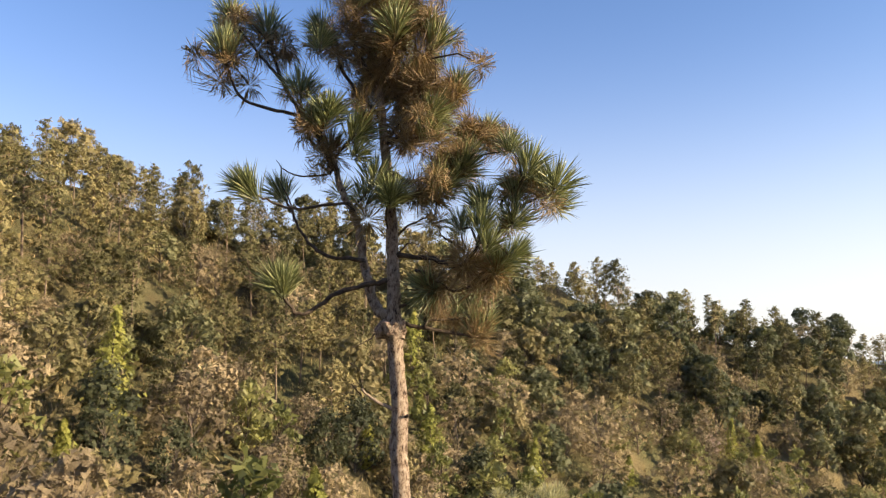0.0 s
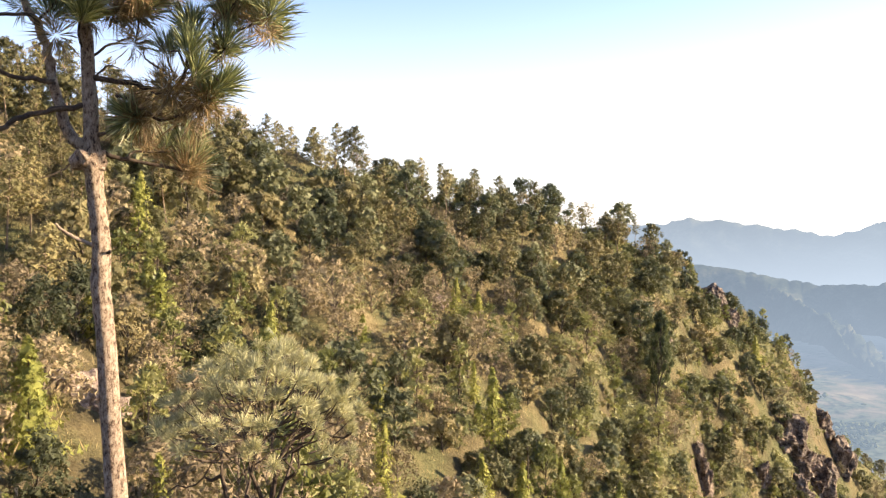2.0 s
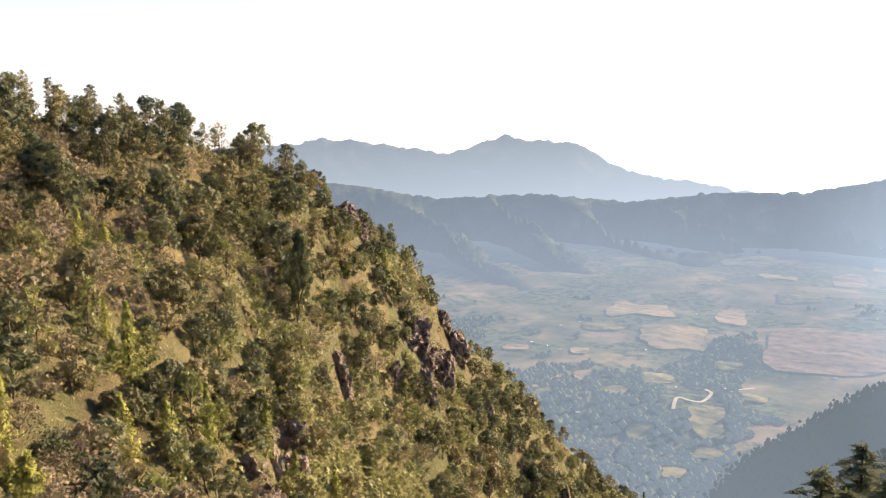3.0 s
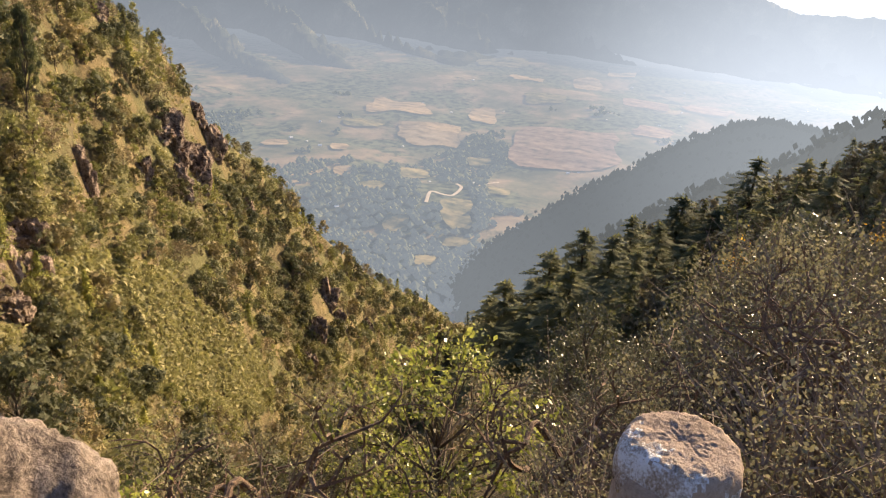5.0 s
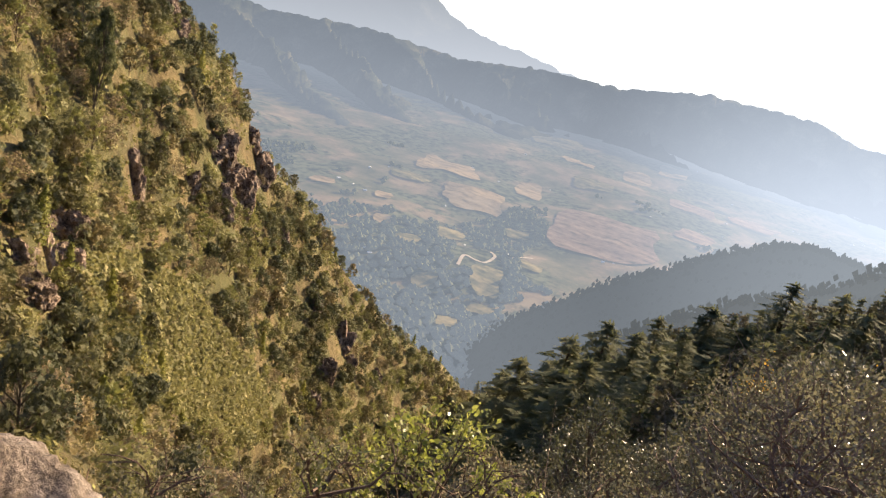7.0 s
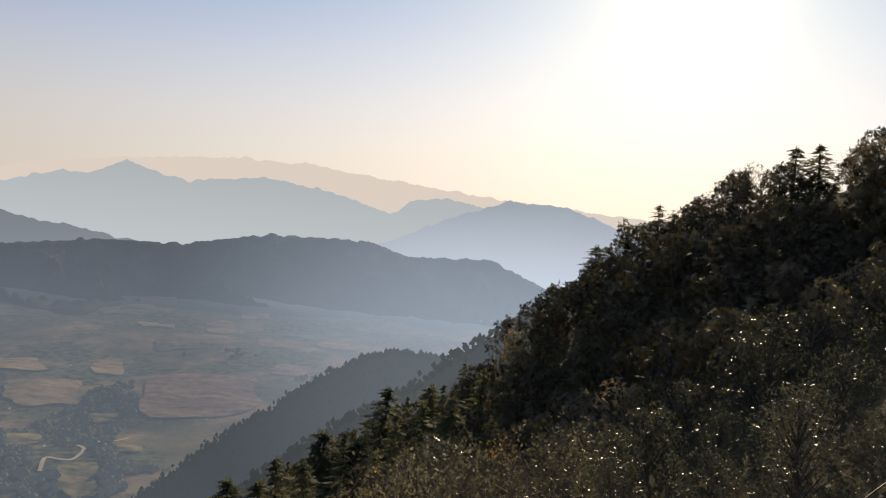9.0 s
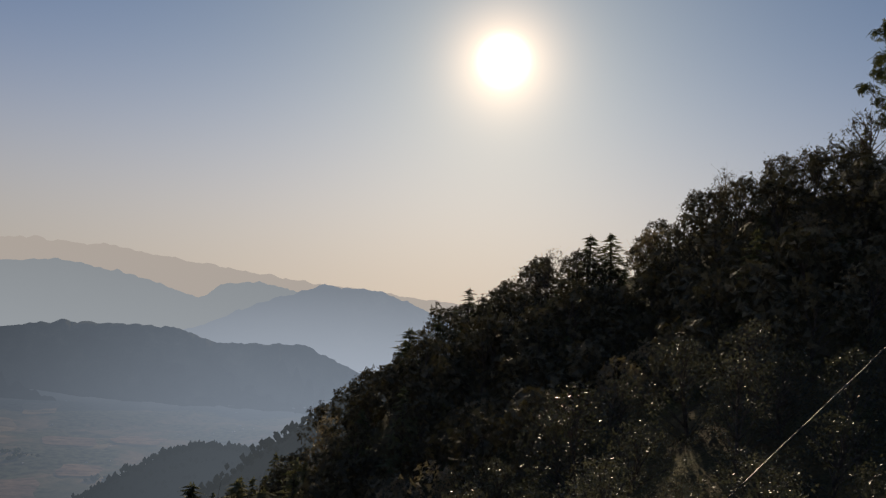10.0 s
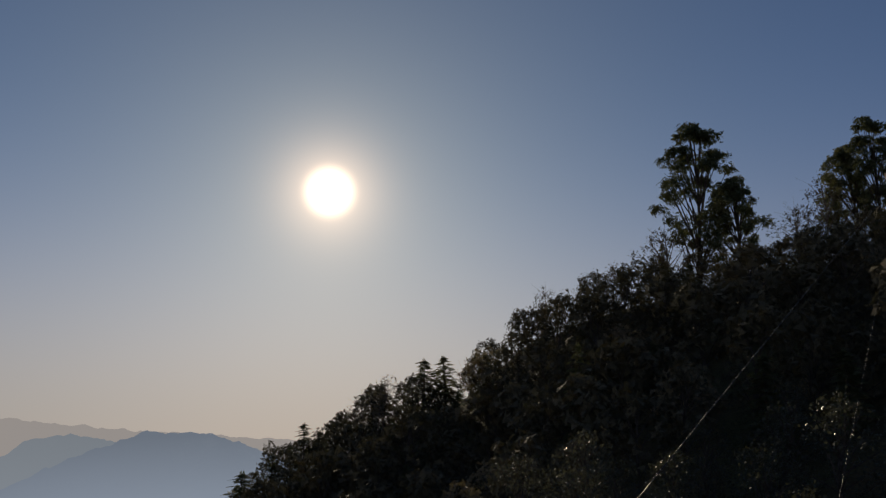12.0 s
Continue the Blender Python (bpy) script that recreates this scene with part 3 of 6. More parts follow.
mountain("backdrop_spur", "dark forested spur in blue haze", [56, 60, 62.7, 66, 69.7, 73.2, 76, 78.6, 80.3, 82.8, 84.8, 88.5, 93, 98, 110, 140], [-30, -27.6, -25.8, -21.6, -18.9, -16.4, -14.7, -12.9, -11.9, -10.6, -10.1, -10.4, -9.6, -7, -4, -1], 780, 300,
         hazed_backdrop_material("spur_forest", [(0.4, (0.012, 0.018, 0.012)), (0.6, (0.045, 0.05, 0.03))], 0.05, (0.30, 0.37, 0.46), 0.42, 0.74, 0.48, -80, -330), 14, back=120, grain=160)

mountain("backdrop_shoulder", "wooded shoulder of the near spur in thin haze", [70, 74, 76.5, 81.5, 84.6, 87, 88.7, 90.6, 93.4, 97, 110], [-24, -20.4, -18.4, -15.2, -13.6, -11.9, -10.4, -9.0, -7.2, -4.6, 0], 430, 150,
         hazed_backdrop_material("shoulder_forest", [(0.4, (0.012, 0.018, 0.012)), (0.6, (0.05, 0.055, 0.03))], 0.08, (0.30, 0.36, 0.43), 0.32, 0.52, 0.46, -60, -200), 8, back=60, grain=90)

# ---- vegetation kinds ----
def crown_tree(height, spread, trunk_r, base, clumps, leaves, leaf, clump_r, flat=1.0, slim=0.6, lean=0.08, twigs=1, blade=True, crown_power=0.7, puffs=True):
    """Trunk with limbs and the leaf clumps at their ends, as two shapes."""
    wood, crown = Shape(), Shape()
    top = np.array([rng.normal() * lean * height, rng.normal() * lean * height, height * 0.75])
    mid = top * np.array([0.35, 0.35, 0.5]) + np.array([rng.normal(), rng.normal(), 0]) * lean * height * 0.4
    trunk = smooth_path([np.array([0, 0, -0.5]), np.zeros(3), mid, top], 3)
    add_tube(wood, trunk, np.linspace(trunk_r * 1.25, trunk_r * 0.3, len(trunk)), 5, 0.06)
    for i in range(clumps):
        a = i * 2.39996 + rng.normal() * 0.4
        h = base + (1 - base) * ((i + 0.5) / clumps) ** 0.85
        around = math.sin(math.pi * min(1.0, 0.16 + 0.84 * (h - base) / (1 - base)) ** 0.8) ** crown_power
        out = spread * 0.5 * around * rng.uniform(0.45, 1.0)
        c = np.array([math.cos(a) * out, math.sin(a) * out, height * h * rng.uniform(0.93, 1.04)]) + top * np.array([0.6, 0.6, 0])
        k = int(np.clip(h * (len(trunk) - 2) + 1, 2, len(trunk) - 1))
        start = trunk[k]
        bend = 0.5 * (start + c) + np.array([0, 0, -0.12 * out]) + rng.normal(size=3) * 0.12 * out
        add_tube(wood, [start, bend, c] if not blade else [start, c], np.linspace(trunk_r * 0.36, trunk_r * 0.1, 2 if blade else 3), 3, 0.05, False)
        r = clump_r * rng.uniform(0.6, 1.25)
        for _ in range(twigs):
            e = c + rng.normal(size=3) * r * 0.6
            add_tube(wood, [c * 0.7 + bend * 0.3, e], [trunk_r * 0.09, trunk_r * 0.04], 3, 0, False)
        d = unit(rng.normal(size=(leaves, 3))) * (rng.uniform(0.2, 1.0, size=(leaves, 1)) ** 0.6)
        if blade and puffs:
            outward = unit(c - np.array([top[0] * 0.6, top[1] * 0.6, height * (base + 0.35 * (1 - base))]))
            add_spray(crown, c, (r, r, r * 0.8 * flat), leaves, leaf, slim, 0.3, 0.45 * outward)
        else:
            add_leaves(crown, c + d * np.array([r, r, r * 0.8 * flat]), leaf, slim, 0.2, 0.35, blade)
    return wood, crown


def cypress(height, spread, leaves, leaf):
    wood, crown = Shape(), Shape()
    add_tube(wood, [[0, 0, -0.5], [0.03, 0, height * 0.4], [0, 0.04, height * 0.97]], [0.14, 0.09, 0.02], 5)
    h = rng.uniform(0.03, 1.0, leaves) ** 1.15
    a = rng.uniform(0, 2 * np.pi, leaves)
    lobes = 1 + 0.36 * np.sin(a * 3 + h * 14) + 0.3 * np.sin(h * 29 + a * 2)
    rad = spread * 0.5 * (1.02 - h ** 1.3) ** 0.9 * lobes * rng.uniform(0.25, 1.1, leaves) + 0.05
    add_leaves(crown, np.stack([np.cos(a) * rad, np.sin(a) * rad, h * height], -1), leaf, 0.8, 0.9, 0.35, True, np.stack([np.cos(a), np.sin(a), 0.5 + 0 * a], -1))
    return wood, crown


def plume_pine(height, spread, base, sprays, leaf, lean=0.05):
    """A pine with a bare trunk and a feathery, pointed, wind-swept crown with a lumpy outline."""
    wood, crown = Shape(), Shape()
    sway = rng.normal(size=2) * lean * height
    trunk = smooth_path([(0, 0, -0.5), (0, 0, 0.1), (sway[0] * 0.2, sway[1] * 0.2, height * 0.5), (sway[0], sway[1], height * 0.97)], 4)
    add_tube(wood, trunk, np.linspace(0.017 * height, 0.02, len(trunk)), 6, 0.05)
    twist = rng.uniform(0, 6.28, 4)
    for i in range(22):
        h = base + (0.97 - base) * ((i + rng.uniform(0.2, 0.8)) / 22)
        u = (h - base) / (1 - base)
        a = i * 2.39996 + twist[0]
        env = spread * 0.5 * (1.05 - u) ** 0.6 * min(1.0, 0.45 + 1.6 * u) * (1 + 0.3 * math.sin(a + twist[1]))
        hub = np.array([np.interp(h * height, trunk[:, 2], trunk[:, 0]), np.interp(h * height, trunk[:, 2], trunk[:, 1]), h * height])
        out = np.array([math.cos(a), math.sin(a), 0.25])
        tip = hub + out * env * rng.uniform(0.75, 1.1)
        add_tube(wood, [hub - np.array([0, 0, 0.3]), tip], [0.006 * height, 0.012], 3, 0, False)
        n = sprays // 22
        along = rng.uniform(0.15, 1.05, (n, 1)) ** 0.8
        at = hub + (tip - hub) * along + rng.normal(size=(n, 3)) * np.array([0.26, 0.26, 0.2]) * (0.5 + 0.35 * env)
        add_leaves(crown, at, leaf, 0.6, 0.9, 0.32, True, np.tile(out + np.array([0, 0, 0.5]), (n, 1)) + 0.5 * rng.normal(size=(n, 3)))
    return wood, crown


def fir(height, spread, tiers, leaf):
    """Conical conifer: whorls of drooping boughs, each a flat feather of sprays."""
    wood, crown = Shape(), Shape()
    add_tube(wood, [[0, 0, -0.5], [0, 0, height * 0.5], [0, 0, height]], [0.2, 0.12, 0.015], 6)
    for i in range(tiers):
        h = 0.08 + 0.9 * i / (tiers - 1)
        reach = spread * 0.5 * (1.04 - h) ** 0.58
        count = 8 if h < 0.6 else 7 if h < 0.85 else 5
        for j in range(count):
            a = j * 2 * math.pi / count + i * 0.9 + rng.normal() * 0.25
            length = reach * rng.uniform(0.5, 1.2)
            out = np.array([math.cos(a), math.sin(a), 0])
            side = np.array([-out[1], out[0], 0])
            hub = np.array([0, 0, height * min(0.985, h + rng.uniform(-0.5, 0.5) * 0.9 / tiers)])
            drop = rng.uniform(0.05, 0.4)
            n = max(6, int(5.5 * length))
            s = rng.uniform(0.1, 1.0, (n, 1)) ** 0.75
            at = hub + out * length * s + np.array([0, 0, -1.0]) * length * drop * s ** 1.5 + side * rng.uniform(-0.34, 0.34, (n, 1)) * (1.15 - s) * length
            tip = unit(out + side * rng.normal(size=(n, 1)) * 0.6 + np.array([0, 0, -0.25]))
            wide = unit(np.cross(tip, np.array([0, 0, 1]) + 0.4 * rng.normal(size=(n, 3)))) * leaf * 0.33
            size = leaf * rng.uniform(0.7, 1.3, (n, 1))
            crown.add(np.stack([at - tip * size * 0.4 - wide, at - tip * size * 0.4 + wide, at + tip * size * 0.6], 1).reshape(-1, 3), np.arange(3 * n).reshape(-1, 3))
    for k in range(8):
        # leading shoot
        a = k * 2.4
        p = np.array([0, 0, height * (0.93 + 0.07 * k / 7)])
        crown.add([p, p + np.array([math.cos(a) * 0.22, math.sin(a) * 0.22, 0.1]), p + np.array([math.cos(a + 0.6) * 0.1, math.sin(a + 0.6) * 0.1, 0.4])], [(0, 1, 2)])
    return wood, crown


def bush(height, spread, stems, leaves, leaf, slim=0.55, dense=0.6, blade=False, twig=1.0, puffs=True):
    """Many stems from one root and a domed, broken crown of leaves."""
    wood, crown = Shape(), Shape()
    if blade and puffs:
        for i in range(14):
            a, t = i * 2.4, ((i + 0.3) / 14) ** 0.5
            r = rng.uniform(0.15, 0.25) * spread * (1.1 - 0.3 * t)
            add_spray(crown, np.array([math.cos(a) * spread * 0.4 * t, math.sin(a) * spread * 0.4 * t, height * (0.8 - 0.5 * t * t) * rng.uniform(0.8, 1.15)]), (r, r, r * 0.9), 22, leaf, 0.75, 0.4, (0.4 * math.cos(a) * t, 0.4 * math.sin(a) * t, 0.4))
    for i in range(stems):
        a, t = rng.uniform(0, 2 * math.pi), rng.uniform(0.1, 1.0) ** 0.6
        tip = np.array([math.cos(a) * spread * 0.5 * t, math.sin(a) * spread * 0.5 * t, height * (1.05 - 0.55 * t * t) * rng.uniform(0.7, 1.08)])
        bend = tip * np.array([0.35, 0.35, 0.55]) + rng.normal(size=3) * 0.07 * height
        path = smooth_path([np.array([0, 0, -0.2]), bend, tip], 2 if blade else 4)
        add_tube(wood, path, np.linspace(0.02 * height ** 0.7, 0.004 * height ** 0.5, len(path)) * twig, 3, 0, False)
        if not blade:
            for _ in range(4):
                k = path[rng.integers(3, len(path))]
                add_tube(wood, [k, k + rng.normal(size=3) * 0.16 * height + np.array([0, 0, 0.1 * height])], [0.006 * height ** 0.5 * twig, 0.002], 3, 0, False)
        n = max(1, leaves // stems)
        pick = path[rng.integers(len(path) // 2, len(path), n)]
        at = pick + rng.normal(size=(n, 3)) * height * 0.15 * dense ** 0.5
        if blade:
            add_leaves(crown, at, leaf, slim * 1.4, 0.3, 0.35, True, at - np.array([0, 0, height * 0.15]))
        else:
            add_leaves(crown, at, leaf, slim, 0.3, 0.35)
    return wood, crown


def plant(kind, label, category, group, shapes, bark, leafage, names=("trunk", "crown")):
    ob = thing(kind, label, category, group)
    part(names[0], shapes[0], bark, ob)
    part(names[1], shapes[1], leafage, ob, smooth=True)
    return ob


FOREST = {}


def pool(kind, *plants):
    tops = [max(v.co.z for c in ob.children for v in c.data.vertices) for ob in plants]
    FOREST[kind] = {"plants": plants, "places": [], "tops": tops}


# the tops of the woods against the sky and the valley, by bearing
TOPS_AZ = [-40, -30, -27, -24, -20.7, -18, -16, -9.3, 0, 6, 10.9, 13, 15.9, 21, 25.2, 29.2, 31, 34.1, 37.3, 38, 40.2, 42.2, 43.7, 44.8, 47.7, 50.3, 52, 55, 57.3, 61.7, 64.4, 66.3, 69.3, 72.3, 76.2, 79.2, 82.1, 87, 88.8, 90.7, 94.9, 98.5, 100.4, 102.5, 104.8, 107.5, 109.5, 113.8, 114.9, 117.6, 119.5, 122.4, 125.3, 126.7, 130, 134, 138, 143, 160]
TOPS_EL = [15, 14.5, 15.7, 14.5, 13.3, 13.7, 11.3, 11.5, 10, 6.6, 5.0, 4.9, 4.3, 4.0, 3.2, 2, 0.9, -0.5, -2.8, -4.4, -6.3, -7.6, -10.4, -13.3, -14.6, -17.1, -19.5, -21.9, -23.5, -25.2, -26.9, -25.2, -22.9, -21, -18.4, -15.9, -15.5, -12.8, -11, -8.6, -4.75, -0.95, 0.2, 2, 2.5, 5.7, 5.2, 4.9, 7.6, 10, 11, 11.6, 13.2, 14.3, 14.4, 13.6, 14.4, 15.2, 15]


def inside(az, el, ring):
    """Whether a line of sight falls within a ring of (bearing, elevation)."""
    hit = False
    for (a, b), (c, d) in zip(ring, ring[1:] + ring[:1]):
        if (b > el) != (d > el) and az < a + (el - b) / (d - b) * (c - a):
            hit = not hit
    return hit


CLIFFS = [[(42.2, -12), (44.4, -11.6), (45.3, -13.9), (45.2, -17.4), (42.6, -17.6), (41.5, -14.8)], [(31.2, -19), (33.3, -20.1), (33.4, -23), (32.8, -25.3), (31.2, -25.5), (29.8, -23.9), (28.9, -21.9), (30.6, -21.2)],
          [(36, -15.4), (37.2, -15.6), (37.3, -18.6), (36.2, -18.4)], [(36, -3.9), (37.9, -4.4), (38, -6), (36.4, -5.8)], [(52.5, -25), (54.6, -25.2), (55, -27.6), (53.6, -29.4), (52.4, -28)]]
FOLD = [(45.4, -17.3), (46.6, -21), (48.2, -24), (49.6, -26.6), (51.5, -30.3), (54.4, -31.3), (55, -27.3), (52.9, -23.6), (50.7, -20.9), (48.4, -17.4)]
OPEN = [(33, -22.4), (36.9, -21.6), (41.2, -23.4), (45, -26.6), (48.3, -29.6), (50, -33.4), (46, -34), (40.2, -31.6), (37, -27), (34.5, -25.5)]
THICK = [(33.2, -26.3), (37.5, -25.6), (39.6, -28), (37.4, -31), (33.4, -30)]


def zone(az, r):
    x, y = r * math.sin(radians(az)), r * math.cos(radians(az))
    el = math.degrees(math.atan2(ground_z(x, y) - EYE, r))
    return "cliff" if any(inside(az, el, ring) for ring in CLIFFS) else "thick" if inside(az, el, THICK) else "fold" if inside(az, el, FOLD) else "open" if inside(az, el, OPEN) else ""


pool("oak", *[plant("oak_tree", "spreading oak with olive-brown foliage on the slope", "tree", "slope oaks", crown_tree(h, w, 0.15, 0.18, 18, 38, 0.62, 0.9, crown_power=0.5, slim=0.85, twigs=1), M_BARK, M_OAK)
              for h, w in ((5.2, 5.0), (6.2, 5.2), (4.4, 4.8), (7.0, 5.0))])
pool("greenoak", *[plant("green_oak", "dense dark green oak on the wooded slope", "tree", "green oaks", crown_tree(h, w, 0.16, 0.12, 18, 40, 0.62, 0.95, crown_power=0.5, slim=0.8), M_BARK, M_LEAFY)
                   for h, w in ((5.6, 4.6), (6.6, 5.0), (4.6, 4.4))])
pool("withered", *[plant("withered_tree", "half-bare tree with grey-brown withered leaves", "tree", "withered trees", crown_tree(h, w, 0.11, 0.14, 21, 26, 0.4, 0.9, crown_power=0.5, slim=0.7, twigs=3), M_TWIG, M_BROWN)
                   for h, w in ((4.6, 5.0), (5.6, 4.8), (3.8, 4.6))])
pool("pine", *[plant("pine_tree", "tall olive-green pine with a bare lower trunk", "tree", "slope pines", plume_pine(h, w, base, 900, 0.46), M_TRUNKS, M_PINES)
               for h, w, base in ((10.0, 5.4, 0.36), (12.0, 5.6, 0.42), (8.6, 5.4, 0.24), (11.0, 4.8, 0.30))])
pool("cypress", *[plant("cypress_tree", "slender yellow-green conifer on the slope", "tree", "slope cypresses", cypress(h, w, 1000, 0.34), M_BARK, M_YELLOW)
                  for h, w in ((6.0, 3.0), (7.5, 3.2), (4.6, 2.6))])
pool("shrub", *[plant("green_shrub", "rounded green shrub on the dry slope", "shrub", "green shrubs", bush(h, w, 8, 70, 0.4, blade=True), M_TWIG, M_GREEN)
                for h, w in ((2.6, 4.0), (3.2, 3.8), (2.0, 3.4))])
pool("brush", *[plant("brown_shrub", "twiggy brown shrub with few leaves", "shrub", "brown shrubs", bush(h, w, 20, 100, 0.34, blade=True), M_TWIG, M_BROWN)
                for h, w in ((2.4, 3.8), (3.0, 3.8))])
pool("oakfine", *[plant("slope_oak", label, "tree", "lower slope oaks", crown_tree(h, w, 0.15, 0.16, 26, 62, 0.34, 0.86, slim=0.8, twigs=2), M_BARK, mat)
                  for h, w, mat, label in ((4.6, 4.8, M_OAKFINE, "olive-brown oak with fine foliage low on the slope"), (5.6, 5.0, M_LEAFYFINE, "dark green oak with fine foliage low on the slope"))])
pool("sapling", *[plant("pine_sapling", "slim young pine with tufted yellow-green boughs", "tree", "pine saplings", crown_tree(h, w, 0.07, 0.12, 20, 22, 0.42, 0.44, 0.9, 0.42, 0.03, 1, True, 0.5, False), M_LIMB, M_SAPLING)
                  for h, w in ((5.4, 2.6), (4.4, 2.6))])
pool("witherfine", *[plant("dry_tree", "dry tree with fine twigs and brown leaves", "tree", "dry trees", crown_tree(h, w, 0.11, 0.12, 26, 40, 0.3, 0.88, slim=0.75, twigs=3), M_TWIG, M_BROWNFINE)
                     for h, w in ((4.2, 5.0), (5.0, 4.8))])
pool("shrubfine", *[plant("bright_shrub", "leafy yellow-green shrub low on the slope", "shrub", "lower slope shrubs", bush(h, w, 22, 700, 0.3, blade=True, puffs=False), M_TWIG, M_GREENFINE)
                    for h, w in ((2.4, 3.6), (2.0, 3.0))])
pool("nearoak", *[plant("shade_oak", "dark small-leaved oak close below the lookout", "tree", "near shaded oaks", crown_tree(h, w, 0.15, 0.08, 28, 76, 0.14, 0.92, twigs=2, puffs=False), M_BARK, M_GLOSSY)
                  for h, w in ((5.0, 5.2), (6.2, 5.4))])
pool("skyline", *[plant("skyline_pine", "tall pine with a broad open crown on the dark skyline", "tree", "skyline pines", crown_tree(h, w, 0.2, 0.30, 50, 76, 0.44, 0.76, 0.8, 0.6, 0.03, 2, True, 0.6), M_BARK, M_FIR)
                 for h, w in ((13.0, 6.4), (10.0, 5.0))])
pool("fir", *[plant("fir_tree", "dark broad fir in the shaded wood", "tree", "firs of the shaded wood", fir(h, w, 18, 0.66), M_BARK, M_FIR)
              for h, w in ((8.4, 5.0), (10.0, 5.4), (6.8, 4.6))])
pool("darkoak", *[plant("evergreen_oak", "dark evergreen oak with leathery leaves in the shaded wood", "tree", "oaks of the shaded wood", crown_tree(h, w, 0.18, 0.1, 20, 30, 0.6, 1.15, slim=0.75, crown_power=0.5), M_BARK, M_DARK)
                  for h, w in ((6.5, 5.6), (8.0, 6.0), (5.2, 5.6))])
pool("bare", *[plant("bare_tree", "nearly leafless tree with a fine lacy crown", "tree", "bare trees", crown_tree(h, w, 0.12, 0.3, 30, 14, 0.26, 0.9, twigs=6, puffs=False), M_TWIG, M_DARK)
               for h, w in ((6.5, 5.0), (5.5, 4.6))])

taken = []


def put(kind, az, r, size=1.0, gap=0.0, turn=None, top=None, broad=1.0):
    """Plants one of a kind; it stays below the line of tree tops on its bearing, or reaches the elevation `top`."""
    x, y = r * math.sin(radians(az)), r * math.cos(radians(az))
    entry = FOREST[kind]
    tall = entry["tops"][len(entry["places"]) % len(entry["plants"])]
    room = r * math.tan(radians(np.interp(az, TOPS_AZ, TOPS_EL) + (0.6 if az < 64 else 0.1) + rng.normal() * 0.45 if top is None else top)) + EYE - ground_z(x, y)
    if top is not None:
        size = room / tall
    elif room < 0.3 * tall * size:
        return False
    else:
        size = min(size, room / tall)
    if gap:
        near = np.array(taken[-1600:]) if taken else np.zeros((0, 3))
        if len(near) and (np.hypot(near[:, 0] - x, near[:, 1] - y) < 0.84 * (gap + near[:, 2])).any():
            return False
    if len(FOREST[kind]["places"]) >= 296 or (-12.5 < az < -2 and 14 < r < 40) or (-8.4 < az < -3 and 14 < r < 58) or (4 < az < 14 and 14 < r < 33) or (90 < az < 96 and 15 < r < 34) or (82 < az < 85.5 and 15 < r < 40):
        return False
    taken.append((x, y, gap))
    turn = rng.uniform(0, 360) if turn is None else turn
    m = pose(x, y, ground_z(x, y) - 0.1, rng.normal() * 2.5, rng.normal() * 2.5, turn) @ Matrix.Diagonal((size * broad * rng.uniform(0.92, 1.08), size * broad * rng.uniform(0.92, 1.08), size, 1))
    FOREST[kind]["places"].append(m)
    return True


def crest_r(az):
    return float(np.interp(az, CREST_R_AZ, CREST_R))


def gully_r(az):
    return float(np.interp(az, GULLY_AZ, GULLY_R))


def on_slope(az, el):
    """Where a line of sight from the lookout first meets the bare slope."""
    for r in np.arange(20, 400, 0.5):
        if ground_z(r * math.sin(radians(az)), r * math.cos(radians(az))) - EYE >= r * math.tan(radians(el)):
            break
    p = toward(az)
    return Vector((p.x * r, p.y * r, r * math.tan(radians(el)) + EYE)), r


# trees that stand out on the skylines
for az, top in ((12.45, 7.3), (10.8, 7.5), (9.6, 7.2), (7.7, 7.2), (11.5, 7.0), (5.9, 8.0), (15.9, 4.5), (21.0, 4.3), (25.2, 3.3), (31.0, 1.2), (-9.5, 11.7), (-27.4, 15.8), (-24, 14.6), (-20.5, 13.4), (-18.1, 13.9), (-29.6, 15.0), (-12, 11.2), (6.8, 7.6), (4.6, 8.2)):
    put("pine", az, crest_r(az) * 0.97, 1.0, 0.6, None, top)
for az, r, top in ((84.2, 92, -12.4), (73.4, 140, -18.9), (98.4, 86, -0.9), (100.4, 86, 0.3), (102.6, 85, 2.3), (110.85, 82, 6.8), (112.5, 82, 7.05), (77, 108, -17.6), (80, 104, -15.6), (71, 120, -21.2), (79, 90, -17.8), (87.5, 88, -12.0), (68, 124, -23.6),
                   (75.2, 96, -19.2), (70.6, 96, -23.2), (73.0, 84, -22.0), (77.2, 80, -20.0), (82.0, 84, -16.2), (85.8, 80, -14.6), (66.6, 140, -24.8), (89.2, 76, -12.6), (40.2, 190, -6.0)):
    put("fir", az, r, 1.0, 0.5, None, top, 1.4)
for az, r, top in ((130.6, 80, 23.1), (133.2, 79, 18.7), (142.3, 79, 21.3), (140.9, 81, 19.6), (144.0, 80, 20.0)):
    put("skyline", az, r, 1.0, 0.6, 30, top)
for az, r, top in ((119.5, 80, 12.0), (121.3, 80, 11.6), (122.5, 80, 12.8), (137.6, 79, 17.0), (139.2, 78, 18.0), (128.2, 79, 16.4), (108, 82, 5.9), (106, 84, 4.9), (124.8, 80, 13.4)):
    put("bare", az, r, 1.0, 0.4, None, top)
put("cypress", -9.2, 46, 1.07, 1.2)
put("skyline", 33.7, on_slope(33.7, -13.0)[1], 1.0, 0.6, 30, -5.7, 0.5)
for az, r in ((21.8, 74), (24.2, 80), (38.5, 112), (36.2, 108), (40.2, 118), (33.0, 100), (31.0, 96)):
    put("cypress", az, r, 0.95, 0.8)

